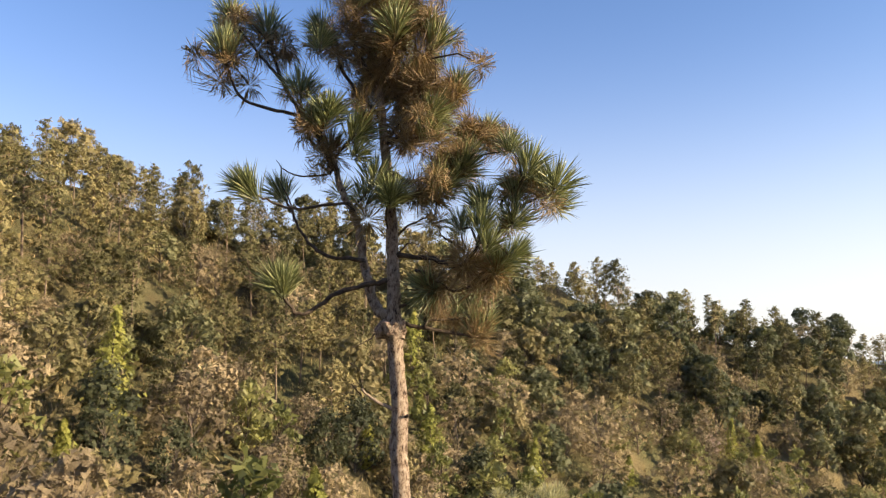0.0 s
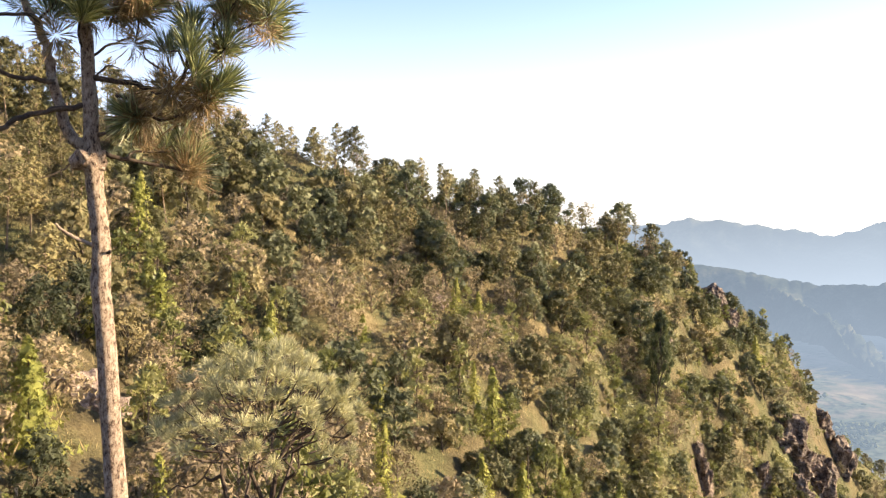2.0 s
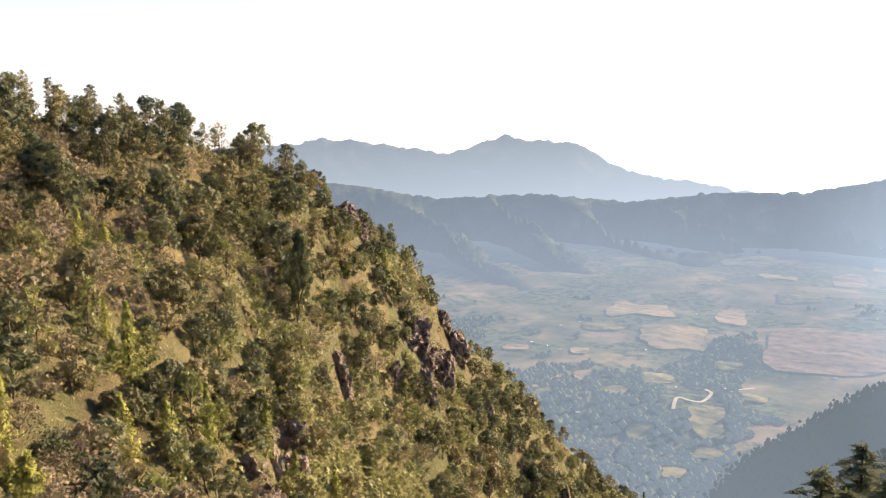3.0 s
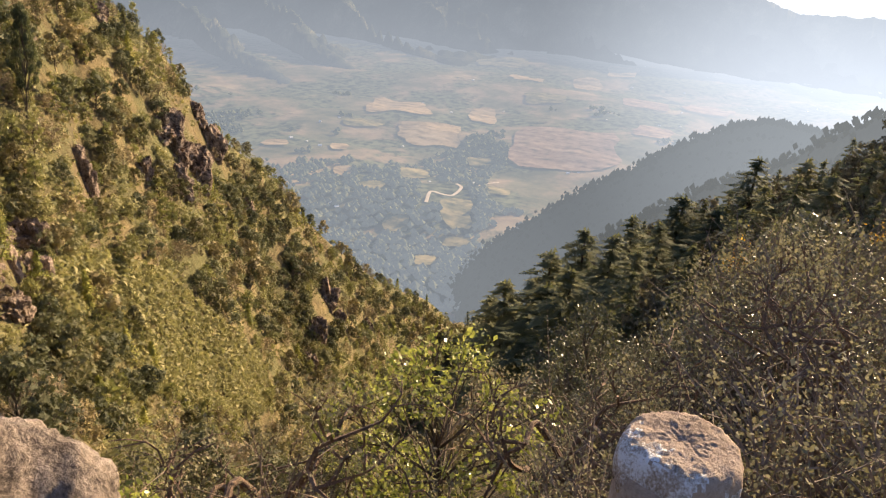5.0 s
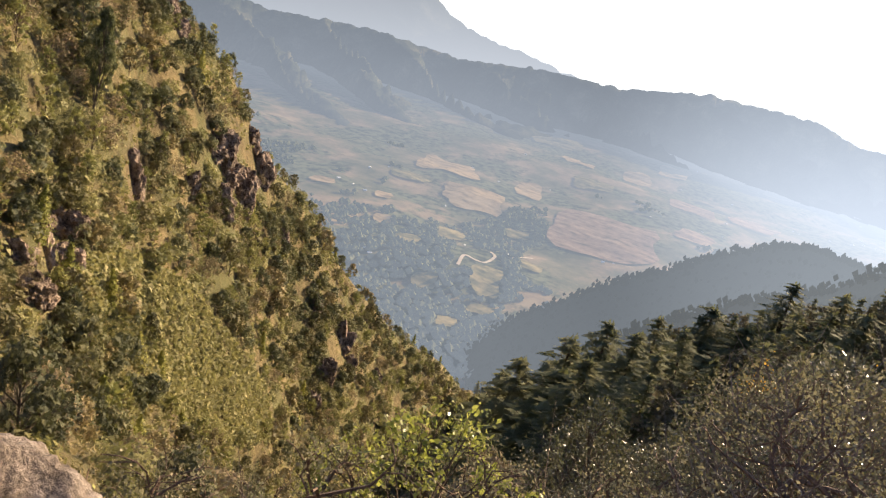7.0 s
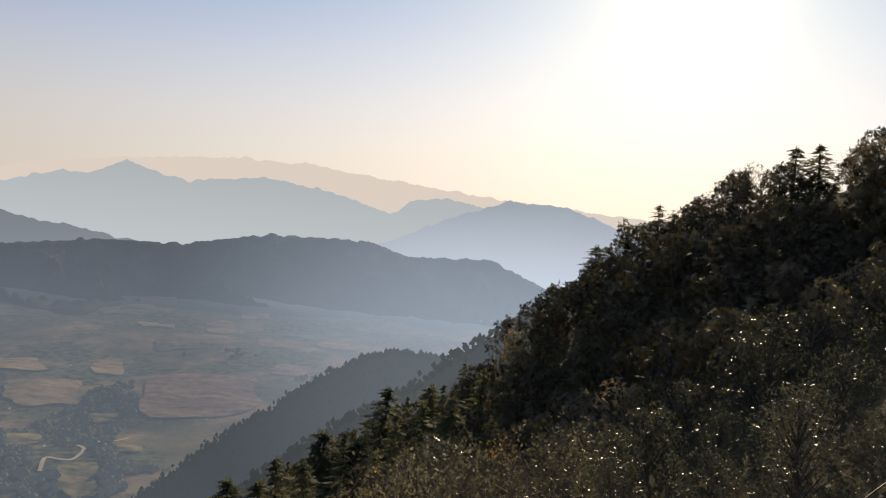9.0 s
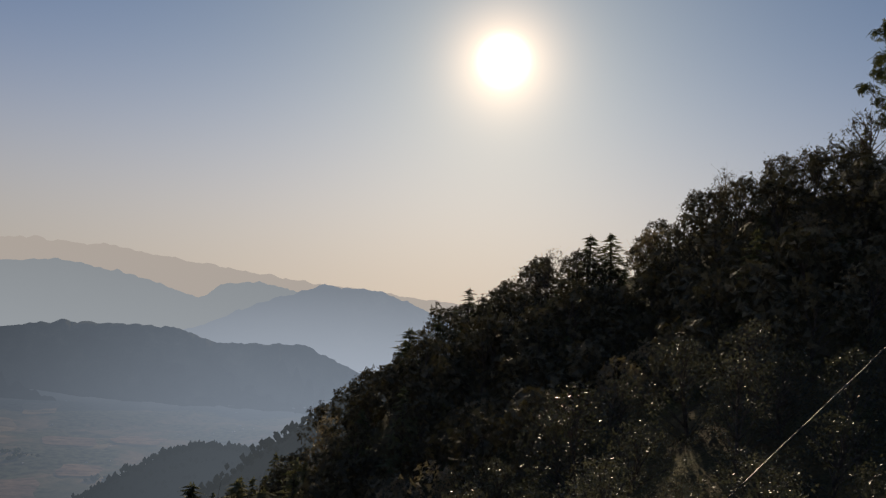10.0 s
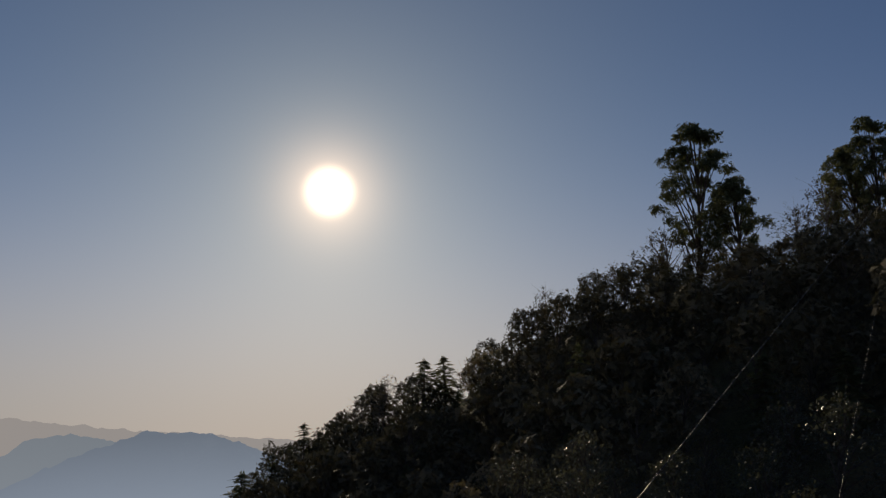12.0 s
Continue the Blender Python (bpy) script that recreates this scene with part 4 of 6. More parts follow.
# the sunlit slope across the gully
tries = 0
while tries < 16000 and len(taken) < 1480:
    tries += 1
    az = rng.uniform(-42, 66)
    lo, hi = gully_r(az) * 0.72, crest_r(az) * 1.02
    r = math.sqrt(rng.uniform(lo * lo, hi * hi))
    up = (r - lo) / (hi - lo)
    patch = noise.noise(Vector((r * math.sin(radians(az)) * 0.05, r * math.cos(radians(az)) * 0.05, 2.0)))
    place = zone(az, r) if az > 27 else ""
    u = rng.uniform()
    if place == "cliff":
        continue
    if place == "open":
        kind, size, gap = ("shrub", rng.uniform(0.3, 0.6), 1.0) if u < 0.8 else ("brush", rng.uniform(0.3, 0.6), 1.0)
        if rng.uniform() < 0.8:
            continue
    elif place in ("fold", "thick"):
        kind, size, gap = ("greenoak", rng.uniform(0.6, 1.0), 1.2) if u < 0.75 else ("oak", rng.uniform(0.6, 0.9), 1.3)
    elif up > 0.66 and -4 < az < 36:
        kind, size, gap = ("pine", rng.uniform(0.5, 0.8), 1.5) if u < 0.24 else ("greenoak", rng.uniform(0.8, 1.2), 1.8) if u < 0.52 else ("oak", rng.uniform(0.8, 1.1), 1.8) if u < 0.8 else ("withered", rng.uniform(0.8, 1.15), 1.8)
    elif up > 0.45 and az <= -4:
        kind, size, gap = ("pine", rng.uniform(0.55, 0.85), 1.6) if u < 0.6 else ("oak", rng.uniform(0.8, 1.15), 1.8) if u < 0.8 else ("greenoak", rng.uniform(0.7, 1.0), 1.7) if u < 0.84 else ("withered", rng.uniform(0.8, 1.1), 1.7)
    elif az > 22:
        kind, size, gap = ("cypress", rng.uniform(0.8, 1.25), 1.1) if u < 0.04 + 0.16 * patch else ("greenoak", rng.uniform(0.55, 0.9), 1.5) if u < 0.26 else ("sapling", rng.uniform(0.8, 1.4), 1.3) if u < 0.42 else ("shrub", rng.uniform(0.8, 1.3), 1.4) if u < 0.66 else ("oak", rng.uniform(0.6, 0.95), 1.6) if u < 0.86 else ("withered", rng.uniform(0.6, 0.95), 1.6)
        if az > 36 and kind in ("oak", "withered", "greenoak", "shrub"):
            size *= 1.15
    else:
        kind, size, gap = ("withered", rng.uniform(0.9, 1.3), 2.0) if u < 0.34 + 0.35 * patch else ("greenoak", rng.uniform(0.6, 1.05), 1.8) if u < 0.45 else ("oak", rng.uniform(0.65, 1.0), 1.8) if u < 0.58 else ("sapling", rng.uniform(0.8, 1.35), 1.3) if u < 0.74 else ("shrub", rng.uniform(0.8, 1.25), 1.5) if u < 0.86 else ("brush", rng.uniform(0.8, 1.2), 1.5) if u < 0.95 else ("cypress", rng.uniform(0.6, 0.9), 1.0)
    if up > 0.92 and 36 < az:
        size *= 0.75
    if r < 68:
        kind = {"oak": "oakfine", "greenoak": "oakfine", "withered": "witherfine", "shrub": "shrubfine", "brush": "witherfine"}.get(kind, kind)
        if kind == "witherfine":
            size *= 0.9
    put(kind, az, r, size, gap)

tries, start = 0, len(taken)
while tries < 4000 and len(taken) < start + 240:
    tries += 1
    az = rng.uniform(33, 66)
    lo, hi = gully_r(az) * 0.9, crest_r(az) * 1.01
    r = math.sqrt(rng.uniform(lo * lo, hi * hi))
    u = rng.uniform()
    if zone(az, r) in ("open", "cliff"):
        continue
    put("sapling" if u < 0.3 else "shrub" if u < 0.55 else "greenoak" if u < 0.78 else "oak", az, r, rng.uniform(0.75, 1.2), 1.2)

# bushes on the near bank of the gully
for i in range(150):
    az = rng.uniform(16, 68)
    r = rng.uniform(13, gully_r(az) * 0.75)
    u = rng.uniform()
    put("shrubfine" if u < 0.3 else "witherfine" if u < 0.65 else "oakfine", az, r, rng.uniform(0.55, 0.85) * (0.6 if r < 24 else 1), 1.2)

# the shaded wood on the near spur
start = len(taken)
tries = 0
while tries < 6000 and len(taken) < start + 470:
    tries += 1
    az = rng.uniform(65, 150)
    lo, hi = 19, crest_r(az) * 1.03
    r = math.sqrt(rng.uniform(lo * lo, hi * hi))
    u = rng.uniform()
    if r < 44:
        if u < 0.25:
            continue
        kind, size, gap = "nearoak", rng.uniform(0.5, 0.7) if r < 28 else rng.uniform(0.7, 1.05), 1.7
        if az > 96:
            size *= 0.9
    elif az < 92:
        kind, size, gap = ("fir", rng.uniform(0.55, 1.0), 1.2) if u < 0.44 else ("darkoak", rng.uniform(0.5, 0.9), 1.5) if u < 0.72 else ("greenoak", rng.uniform(0.6, 0.9), 1.5)
    else:
        kind, size, gap = ("darkoak", rng.uniform(0.65, 1.05), 1.7) if u < 0.62 else ("fir", rng.uniform(0.45, 0.75), 1.4) if u < 0.7 else ("oak", rng.uniform(0.7, 1.0), 1.7) if u < 0.86 else ("withered", rng.uniform(0.7, 1.0), 1.7)
    put(kind, az, r, size, gap)

for kind, entry in FOREST.items():
    plants, places = entry["plants"], entry["places"]
    for i, m in enumerate(places[len(plants):]):
        copy_thing(plants[i % len(plants)], m)
    for ob, m in zip(plants, places):
        ob.matrix_basis = m


# ---- undergrowth: too many tufts to count ----
def scatter_low(name, label, count, az_lo, az_hi, near, far, leaves, leaf, slim, spread, high, mat, up):
    s = Shape()
    for _ in range(count):
        az = rng.uniform(az_lo, az_hi)
        lo, hi = near(az), far(az)
        r = math.sqrt(rng.uniform(lo * lo, hi * hi))
        x, y = r * math.sin(radians(az)), r * math.cos(radians(az))
        z = ground_z(x, y)
        n = max(3, int(leaves * rng.uniform(0.5, 1.5)))
        k = rng.uniform(0.6, 1.5)
        off = rng.normal(size=(n, 3)) * np.array([spread, spread, high * 0.35]) * k
        add_leaves(s, np.array([x, y, z + high * 0.4 * k]) + off, leaf * k, slim, up, 0.35, False, None if up > 2 else off + np.array([0, 0, 0.4 * high]))
    ob = new(name, s.mesh(name, mat))
    return tagged(ob, label, "grass" if "grass" in name else "undergrowth", kind="stuff")


scatter_low("dry_grass", "tan dry grass tufts on the sunlit slope", 5000, -42, 66, lambda a: gully_r(a) * 0.55, lambda a: crest_r(a), 10, 0.42, 0.09, 0.4, 0.36, M_STRAW, 2.5)

def scatter_clumps(name, label, count, az_lo, az_hi, small, large, mat, seed, gate, low=0.75, sprays=18, spray=0.7, only=None):
    """Low shrubs that run together: clumps of sprays pressed to the slope, thick in some places and missing in others."""
    s, done, tries = Shape(), 0, 0
    while done < count and tries < count * 30:
        tries += 1
        az = rng.uniform(az_lo, az_hi)
        lo, hi = gully_r(az) * 0.55, crest_r(az) * 1.01
        r = math.sqrt(rng.uniform(lo * lo, hi * hi))
        x, y = r * math.sin(radians(az)), r * math.cos(radians(az))
        z = ground_z(x, y)
        if noise.noise(Vector((x * 0.05, y * 0.05, seed + 0.04 * z))) < gate:
            continue
        place = zone(az, r) if az > 27 else ""
        if (place == "cliff" and not only) or (only and place not in only):
            continue
        k = rng.uniform(small, large)
        add_spray(s, (x, y, z + k * 0.25), (k, k, k * low * rng.uniform(0.75, 1.25)), sprays, max(0.3, min(0.75, k * spray)), 0.8, 0.5, (0, 0, 0.5))
        done += 1
    return tagged(new(name, s.mesh(name, mat)), label, "undergrowth", kind="stuff")


scatter_clumps("undergrowth", "low olive-brown undergrowth between the trees", 2200, -42, 40, 0.3, 1.1, M_LITTER, 3.0, -0.25)
scatter_clumps("meadow_herbs", "yellow-green herbs on the open steep slope", 4200, 31, 52, 0.4, 1.0, M_MEADOW, 5.0, -0.7, 0.4, 16, 0.8, ("open",))
scatter_clumps("slope_herbs", "yellow-green herbs between the shrubs of the steep slope", 3400, 28, 64, 0.3, 0.9, M_MEADOW, 6.0, -0.2, 0.5, 14, 0.8, ("", "cliff"))
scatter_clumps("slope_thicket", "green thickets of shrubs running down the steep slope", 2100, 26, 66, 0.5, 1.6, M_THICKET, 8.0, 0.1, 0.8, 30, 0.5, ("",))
# dark bushes, with the cleft's shade also painted into their leaf colour
scatter_clumps("dark_thicket", "dark green thickets of the steep slope, darker still for shade in the folds", 1300, 24, 66, 0.5, 1.8, M_SHADE_DARKENED, 13.0, -0.2, 0.8, 30, 0.5, ("fold", "thick"))
s = Shape()
for i in range(1100):
    az = rng.uniform(14, 67)
    r = rng.uniform(11, gully_r(az) * 1.2)
    x, y, k = r * math.sin(radians(az)), r * math.cos(radians(az)), rng.uniform(0.25, 0.8) * (0.6 + r / 90)
    add_spray(s, (x, y, ground_z(x, y) + k * 0.2), (k, k, k * rng.uniform(0.5, 1.0)), 26, max(0.16, 0.45 * k), 0.8, 0.5, (0, 0, 0.5))
tagged(new("bank_brush", s.mesh("bank_brush", M_LITTER)), "olive-brown low brush on the banks of the gully", "undergrowth", kind="stuff")
scatter_low("wood_undergrowth", "dark low undergrowth in the shaded wood", 1300, 64, 150, lambda a: 12.0, lambda a: crest_r(a), 24, 0.2, 0.5, 0.7, 0.8, M_GLOSSY, 0.4)

# ---- rocks ----
def rock_shape(size, seed, rough=0.35, detail=3, flat=0.0):
    """A weathered block: a faceted ball pushed about by noise."""
    bm = bmesh.new()
    bmesh.ops.create_icosphere(bm, subdivisions=detail, radius=1.0)
    for v in bm.verts:
        d = v.co.normalized()
        cell = noise.cell_vector(d * 1.6 + Vector((seed, 0, 0)))
        k = 1 + rough * noise.fractal(d * 1.3 + Vector((seed, seed * 0.7, 0)), 0.8, 2.1, 5) + (0.12 if detail < 5 else 0.0) * cell.x
        if detail > 5:
            # weathered pits and seams
            k += 0.022 * noise.fractal(d * 7 + Vector((seed, 2, 1)), 0.7, 2.2, 5) - 0.10 * max(0.0, noise.noise(d * 7.5 + Vector((seed, 2, 1))) - 0.30) - 0.05 * max(0.0, noise.noise(d * 17 + Vector((1, seed, 3))) - 0.25)
        if detail == 4:
            # blocks and upright cracks
            q = Vector((d.x * 2.2, d.y * 2.2, d.z * 2.0)) + Vector((seed, 0, seed))
            gaps = noise.voronoi(q)[0]
            k += 0.16 * (noise.cell_vector(q).x - 0.5) - 0.12 * math.exp(-((gaps[1] - gaps[0]) / 0.09) ** 2)
        v.co = Vector((d.x * size[0], d.y * size[1], max(d.z, -0.6) * size[2])) * k
    me = bpy.data.meshes.new("rock")
    bm.to_mesh(me)
    bm.free()
    return me


def rock(name, label, at, size, seed, mat, turn=0.0, rough=0.35, detail=3):
    me = rock_shape(size, seed, rough, detail)
    me.materials.append(mat)
    ob = new(name, me)
    ob.matrix_world = pose(at[0], at[1], at[2], 0, 0, turn)
    return tagged(ob, label, "rock", "slope rocks" if "outcrop" in name else "")


for i, (az, el, w, h, mat) in enumerate(((45.2, -15.0, 2.4, 6.0, M_ROCK), (44.0, -16.8, 2.6, 5.5, M_ROCK), (42.2, -14.0, 2.2, 5.5, M_ROCK), (42.8, -17.4, 2.2, 4.4, M_ROCK), (40.6, -16.6, 1.2, 3.6, M_ROCK), (36.6, -16.6, 1.3, 4.4, M_ROCK), (37.1, -18.0, 0.8, 2.6, M_PALE_ROCK),
                                         (32.6, -20.4, 1.5, 3.2, M_ROCK), (33.4, -22.6, 0.9, 2.4, M_PALE_ROCK), (31.4, -22.0, 0.9, 2.8, M_PALE_ROCK), (30.9, -24.7, 1.3, 2.6, M_ROCK), (37.4, -5.0, 2.0, 3.0, M_ROCK), (38.4, -6.2, 1.6, 2.6, M_ROCK), (33.7, -7.6, 2.0, 1.2, M_ROCK),
                                         (53.6, -25.6, 2.6, 6.5, M_ROCK), (52.8, -28.0, 2.4, 6.0, M_ROCK), (54.6, -27.2, 2.0, 5.0, M_ROCK), (52.4, -30.4, 1.8, 4.4, M_ROCK), (51.0, -23.6, 1.8, 4.4, M_ROCK), (47.6, -19.4, 1.6, 4.0, M_ROCK), (17.8, -5.4, 1.2, 1.3, M_PALE_ROCK), (57.0, -27.6, 1.6, 3.0, M_ROCK),
                                         (-6.3, -10.6, 1.2, 1.5, M_PALE_ROCK), (-5.2, -12.0, 1.1, 1.2, M_PALE_ROCK))):
    p, r = on_slope(az, el)
    rock("rock_outcrop", "brown rock face breaking out of the wooded slope" if mat is M_ROCK else "pale bare rock face on the slope", p - Vector((0, 0, 0.25 * h)), (w * 1.5, w * 1.1, h), i * 3.7 + 1, mat, -az, 0.5, 4)

for i, (az, el, w, h) in enumerate([(rng.uniform(41.6, 45.0), rng.uniform(-17.4, -12.2), rng.uniform(1.4, 2.6), rng.uniform(2.4, 4.6)) for _ in range(16)] + [(rng.uniform(29.2, 33.4), rng.uniform(-25.2, -19.4), rng.uniform(0.8, 1.5), rng.uniform(1.2, 2.6)) for _ in range(18)]):
    if not any(inside(az, el, ring) for ring in CLIFFS):
        continue
    p, r = on_slope(az, el)
    rock("rock_outcrop", "cracked brown rock of a cliff on the steep slope", p - Vector((0, 0, 0.3 * h)), (w * 1.3, w * 1.1, h * 0.9), i * 2.9 + 60, M_ROCK, rng.uniform(0, 360), 0.5, 4)

boulder = rock("boulder", "pale lichen-spotted boulder beside dry grass", (0.61, 2.20, -0.56), (0.58, 0.58, 0.74), 5.3, M_BOULDER, -20, 0.2, 6)
boulder.matrix_world = boulder.matrix_world @ Matrix.Rotation(radians(-20), 4, (0.5, 0.87, 0))
boulder.data.polygons.foreach_set("use_smooth", [True] * len(boulder.data.polygons))

# bare dead trunks standing on the slope
for i, (az, el, h) in enumerate(((24.6, -19.6, 4.6), (27.3, -23.6, 4.2), (39.0, -8.4, 5.0), (28.0, -13.0, 4.0), (47.6, -24.0, 3.4))):
    p, r = on_slope(az, el)
    snag = thing("dead_trunk", "bare grey dead trunk leaning on the slope", "tree", "dead trunks", at=pose(p.x, p.y, ground_z(p.x, p.y), rng.normal() * 5, rng.normal() * 5, 0))
    s = Shape()
    path = smooth_path([(0, 0, -0.5), (0.05, 0, h * 0.5), (rng.normal() * 0.15, rng.normal() * 0.15, h)], 4)
    add_tube(s, path, np.linspace(0.14, 0.05, len(path)), 6, 0.08)
    part("trunk", s, M_LIMB, snag)
    for k in range(3):
        s = Shape()
        a = rng.uniform(0, 6.28)
        start = np.array(path[5 + k])
        add_tube(s, [start, start + np.array([math.cos(a) * 0.5, math.sin(a) * 0.5, 0.25])], [0.03, 0.012], 4)
        part("branch_stub", s, M_LIMB, snag)

# ---- the near pine with tufts of long needles ----
PINE_Y = 9.18
pine = thing("long_needled_pine", "pine with forked trunk, bent limbs and long needle tufts, partly browned", "tree", at=pose(0, 0, 0))


def needle_tuft(count, length, width, cone, droop):
    """A brush of long needles round a shoot that points up (+z)."""
    s = Shape()
    a = rng.uniform(0, 2 * np.pi, count)
    t = np.radians(cone) * rng.uniform(0.02, 1.0, count) ** 0.75
    d = np.stack([np.sin(t) * np.cos(a), np.sin(t) * np.sin(a), np.cos(t)], -1)
    start = np.stack([0.02 * np.cos(a), 0.02 * np.sin(a), rng.uniform(-0.14, 0.05, count)], -1)
    size = length * rng.uniform(0.75, 1.1, (count, 1))
    mid = start + d * size * 0.55
    end = start + d * size + np.array([0, 0, -droop]) * size * rng.uniform(0.4, 1.4, (count, 1))
    side = unit(np.cross(d, rng.normal(size=(count, 3)))) * width * 0.5
    verts = np.stack([start, mid + side, end, mid - side], 1).reshape(-1, 3)
    s.add(verts, np.arange(4 * count).reshape(-1, 4))
    return s


GREEN_TUFTS = [needle_tuft(200, 0.40, 0.0135, c, 0.06).mesh("needle_tuft", M_NEEDLE) for c in (56, 70, 48)]
OLD_TUFTS = [needle_tuft(160, 0.33, 0.0125, c, 0.6).mesh("old_needle_tuft", M_NEEDLE_OLD) for c in (115, 135)]


def add_tuft(parent, at, toward_dir, size, old=False):
    ob = new("old_needle_tuft" if old else "needle_tuft", (OLD_TUFTS if old else GREEN_TUFTS)[int(rng.integers(0, 2 if old else 3))])
    ob.parent = parent
    q = Vector(toward_dir).to_track_quat("Z", "Y")
    ob.matrix_basis = Matrix.LocRotScale(Vector(at), q, (size, size, size))
    if old:
        tagged(ob, "browned drooping needles")
    return ob


def limb(points, depth, r0, r1, tufts=0, old=0, name="branch", mat=None, spread=0.2):
    """A bent limb through (x, z) places; depth is how far its tip reaches back or forth. Tufts sit at its tip, browned needles behind them."""
    n = len(points)
    path = smooth_path([(x, PINE_Y + depth * (i / (n - 1)) ** 1.2, z) for i, (x, z) in enumerate(points)], 5)
    path[1:-1] += rng.normal(size=path[1:-1].shape) * min(0.012, r0 * 0.25)
    s = Shape()
    add_tube(s, path, np.linspace(r0, r1, len(path)), 8, 0.07)
    ob = part(name, s, mat or M_LIMB, pine, smooth=True)
    tip, d = path[-1], unit(path[-1] - path[-4])
    tufts = (tufts * 3 + 3) // 4
    for i in range(tufts):
        off = np.zeros(3) if i == 0 else rng.normal(size=3) * spread * np.array([1, 1.1, 0.7]) - d * spread * 0.5
        way = unit(d * 0.8 + np.array([0, 0, 0.65]) + off * 2.2)
        add_tuft(ob, tip + off, way, rng.uniform(0.85, 1.12) if i == 0 else rng.uniform(0.65, 0.95), i > 0 and old > 2)
        if i:
            twig = Shape()
            add_tube(twig, [path[-4], tip + off * 0.5, tip + off], [r1 * 0.9, r1 * 0.8, r1 * 0.6], 5)
            part("twig", twig, M_LIMB, ob)
    for i in range(old + (1 if old else 0)):
        k = path[int(rng.integers(max(1, len(path) - 9), len(path) - 1))]
        add_tuft(ob, k + rng.normal(size=3) * 0.06, unit(rng.normal(size=3) * 0.5 + np.array([0, 0, 0.1])), rng.uniform(0.6, 0.95), True)
    return ob


trunk_top = [(-0.79, 0.34), (-0.83, 0.83), (-0.82, 1.27), (-0.86, 1.77), (-0.89, 2.15), (-0.90, 2.60), (-0.92, 3.12), (-0.95, 3.72), (-1.01, 4.26), (-1.07, 4.81), (-1.10, 5.37), (-1.03, 5.93), (-1.02, 6.5)]
foot = ground_z(-0.66, PINE_Y)
s = Shape()
path = smooth_path([(-0.64, PINE_Y, foot - 0.3), (-0.68, PINE_Y, foot + 0.15)] + [(x, PINE_Y, z) for x, z in trunk_top], 6)
radii = np.interp(path[:, 2], [foot, foot + 0.3, 0.3, 2.0, 2.2, 2.4, 4.3, 6.5], [0.18, 0.12, 0.101, 0.09, 0.105, 0.076, 0.055, 0.02])
add_tube(s, path, radii, 14, 0.05)
part("trunk", s, M_PINE_BARK, pine, "scaly pinkish-brown trunk", True)
burl = rock_shape((0.15, 0.14, 0.13), 4.4, 0.5, 3)
burl.transform(Matrix.Translation((-0.93, PINE_Y - 0.03, 2.17)))
burl.materials.append(M_PINE_BARK)
part("burl", burl, None, pine, "knotty swelling at the fork")
limb([(-0.91, 2.20), (-1.10, 2.44), (-1.20, 2.79), (-1.27, 3.02), (-1.34, 3.45), (-1.51, 3.78), (-1.63, 4.12), (-1.69, 4.35)], 0.15, 0.068, 0.028, 2, 1, "stem", M_PINE_BARK)
limb([(-1.58, 4.05), (-1.83, 4.50), (-2.05, 4.79), (-2.26, 5.15), (-2.40, 5.51), (-2.51, 5.85)], 0.25, 0.034, 0.014, 4, 3)
limb([(-2.00, 4.70), (-2.37, 4.77), (-2.72, 4.91), (-2.85, 5.20), (-2.89, 5.40)], -0.2, 0.022, 0.012, 3, 3)
limb([(-2.24, 5.12), (-2.45, 5.37), (-2.73, 5.72), (-2.91, 5.97)], 0.1, 0.02, 0.012, 4, 2)
limb([(-1.37, 3.55), (-1.49, 3.64), (-1.98, 3.56), (-2.33, 3.64), (-2.49, 3.70)], -0.3, 0.022, 0.01, 2, 0)
limb([(-1.24, 2.98), (-1.40, 3.00), (-1.70, 3.05), (-1.90, 3.21), (-2.06, 3.44), (-2.17, 3.68), (-2.25, 3.78)], 0.2, 0.026, 0.011, 1, 0)
limb([(-0.94, 2.75), (-1.24, 2.69), (-1.58, 2.56), (-1.77, 2.40), (-1.95, 2.35), (-2.07, 2.52), (-2.11, 2.62)], -0.5, 0.032, 0.014, 2, 0, spread=0.06)
limb([(-0.94, 3.05), (-0.45, 2.98), (-0.18, 2.88), (0.01, 3.01), (0.07, 3.27)], -0.6, 0.032, 0.015, 5, 2)
limb([(-0.65, 2.87), (-0.52, 2.83), (-0.22, 2.62), (0.16, 2.75), (0.29, 2.87)], -0.3, 0.02, 0.012, 4, 3)
limb([(-0.86, 2.33), (-0.71, 2.24), (-0.41, 2.19), (0.00, 2.11), (0.12, 2.19)], 0.3, 0.028, 0.012, 2, 1, spread=0.1)
limb([(-0.55, 2.21), (-0.48, 2.30), (-0.07, 2.33), (0.05, 2.42)], 0.5, 0.015, 0.01, 2, 2, spread=0.12)
limb([(-0.07, 2.92), (0.16, 3.12), (0.37, 3.38), (0.32, 3.60), (0.49, 3.78), (0.60, 3.93)], -0.5, 0.022, 0.012, 4, 2)
limb([(0.36, 3.48), (0.62, 3.62), (0.80, 3.68), (0.88, 3.70)], -0.6, 0.014, 0.01, 3, 2)
limb([(0.25, 3.25), (0.35, 3.30), (0.44, 3.36)], -0.4, 0.014, 0.01, 2, 1)
limb([(-0.96, 4.35), (-0.72, 4.63), (-0.61, 4.87), (-0.60, 5.15), (-0.43, 5.44)], -0.4, 0.03, 0.014, 6, 4, spread=0.25)
limb([(-0.99, 4.05), (-0.76, 3.92), (-0.61, 3.95), (-0.36, 4.05), (-0.23, 4.33), (0.06, 4.55), (0.18, 4.60)], 0.4, 0.03, 0.012, 7, 6, spread=0.26)
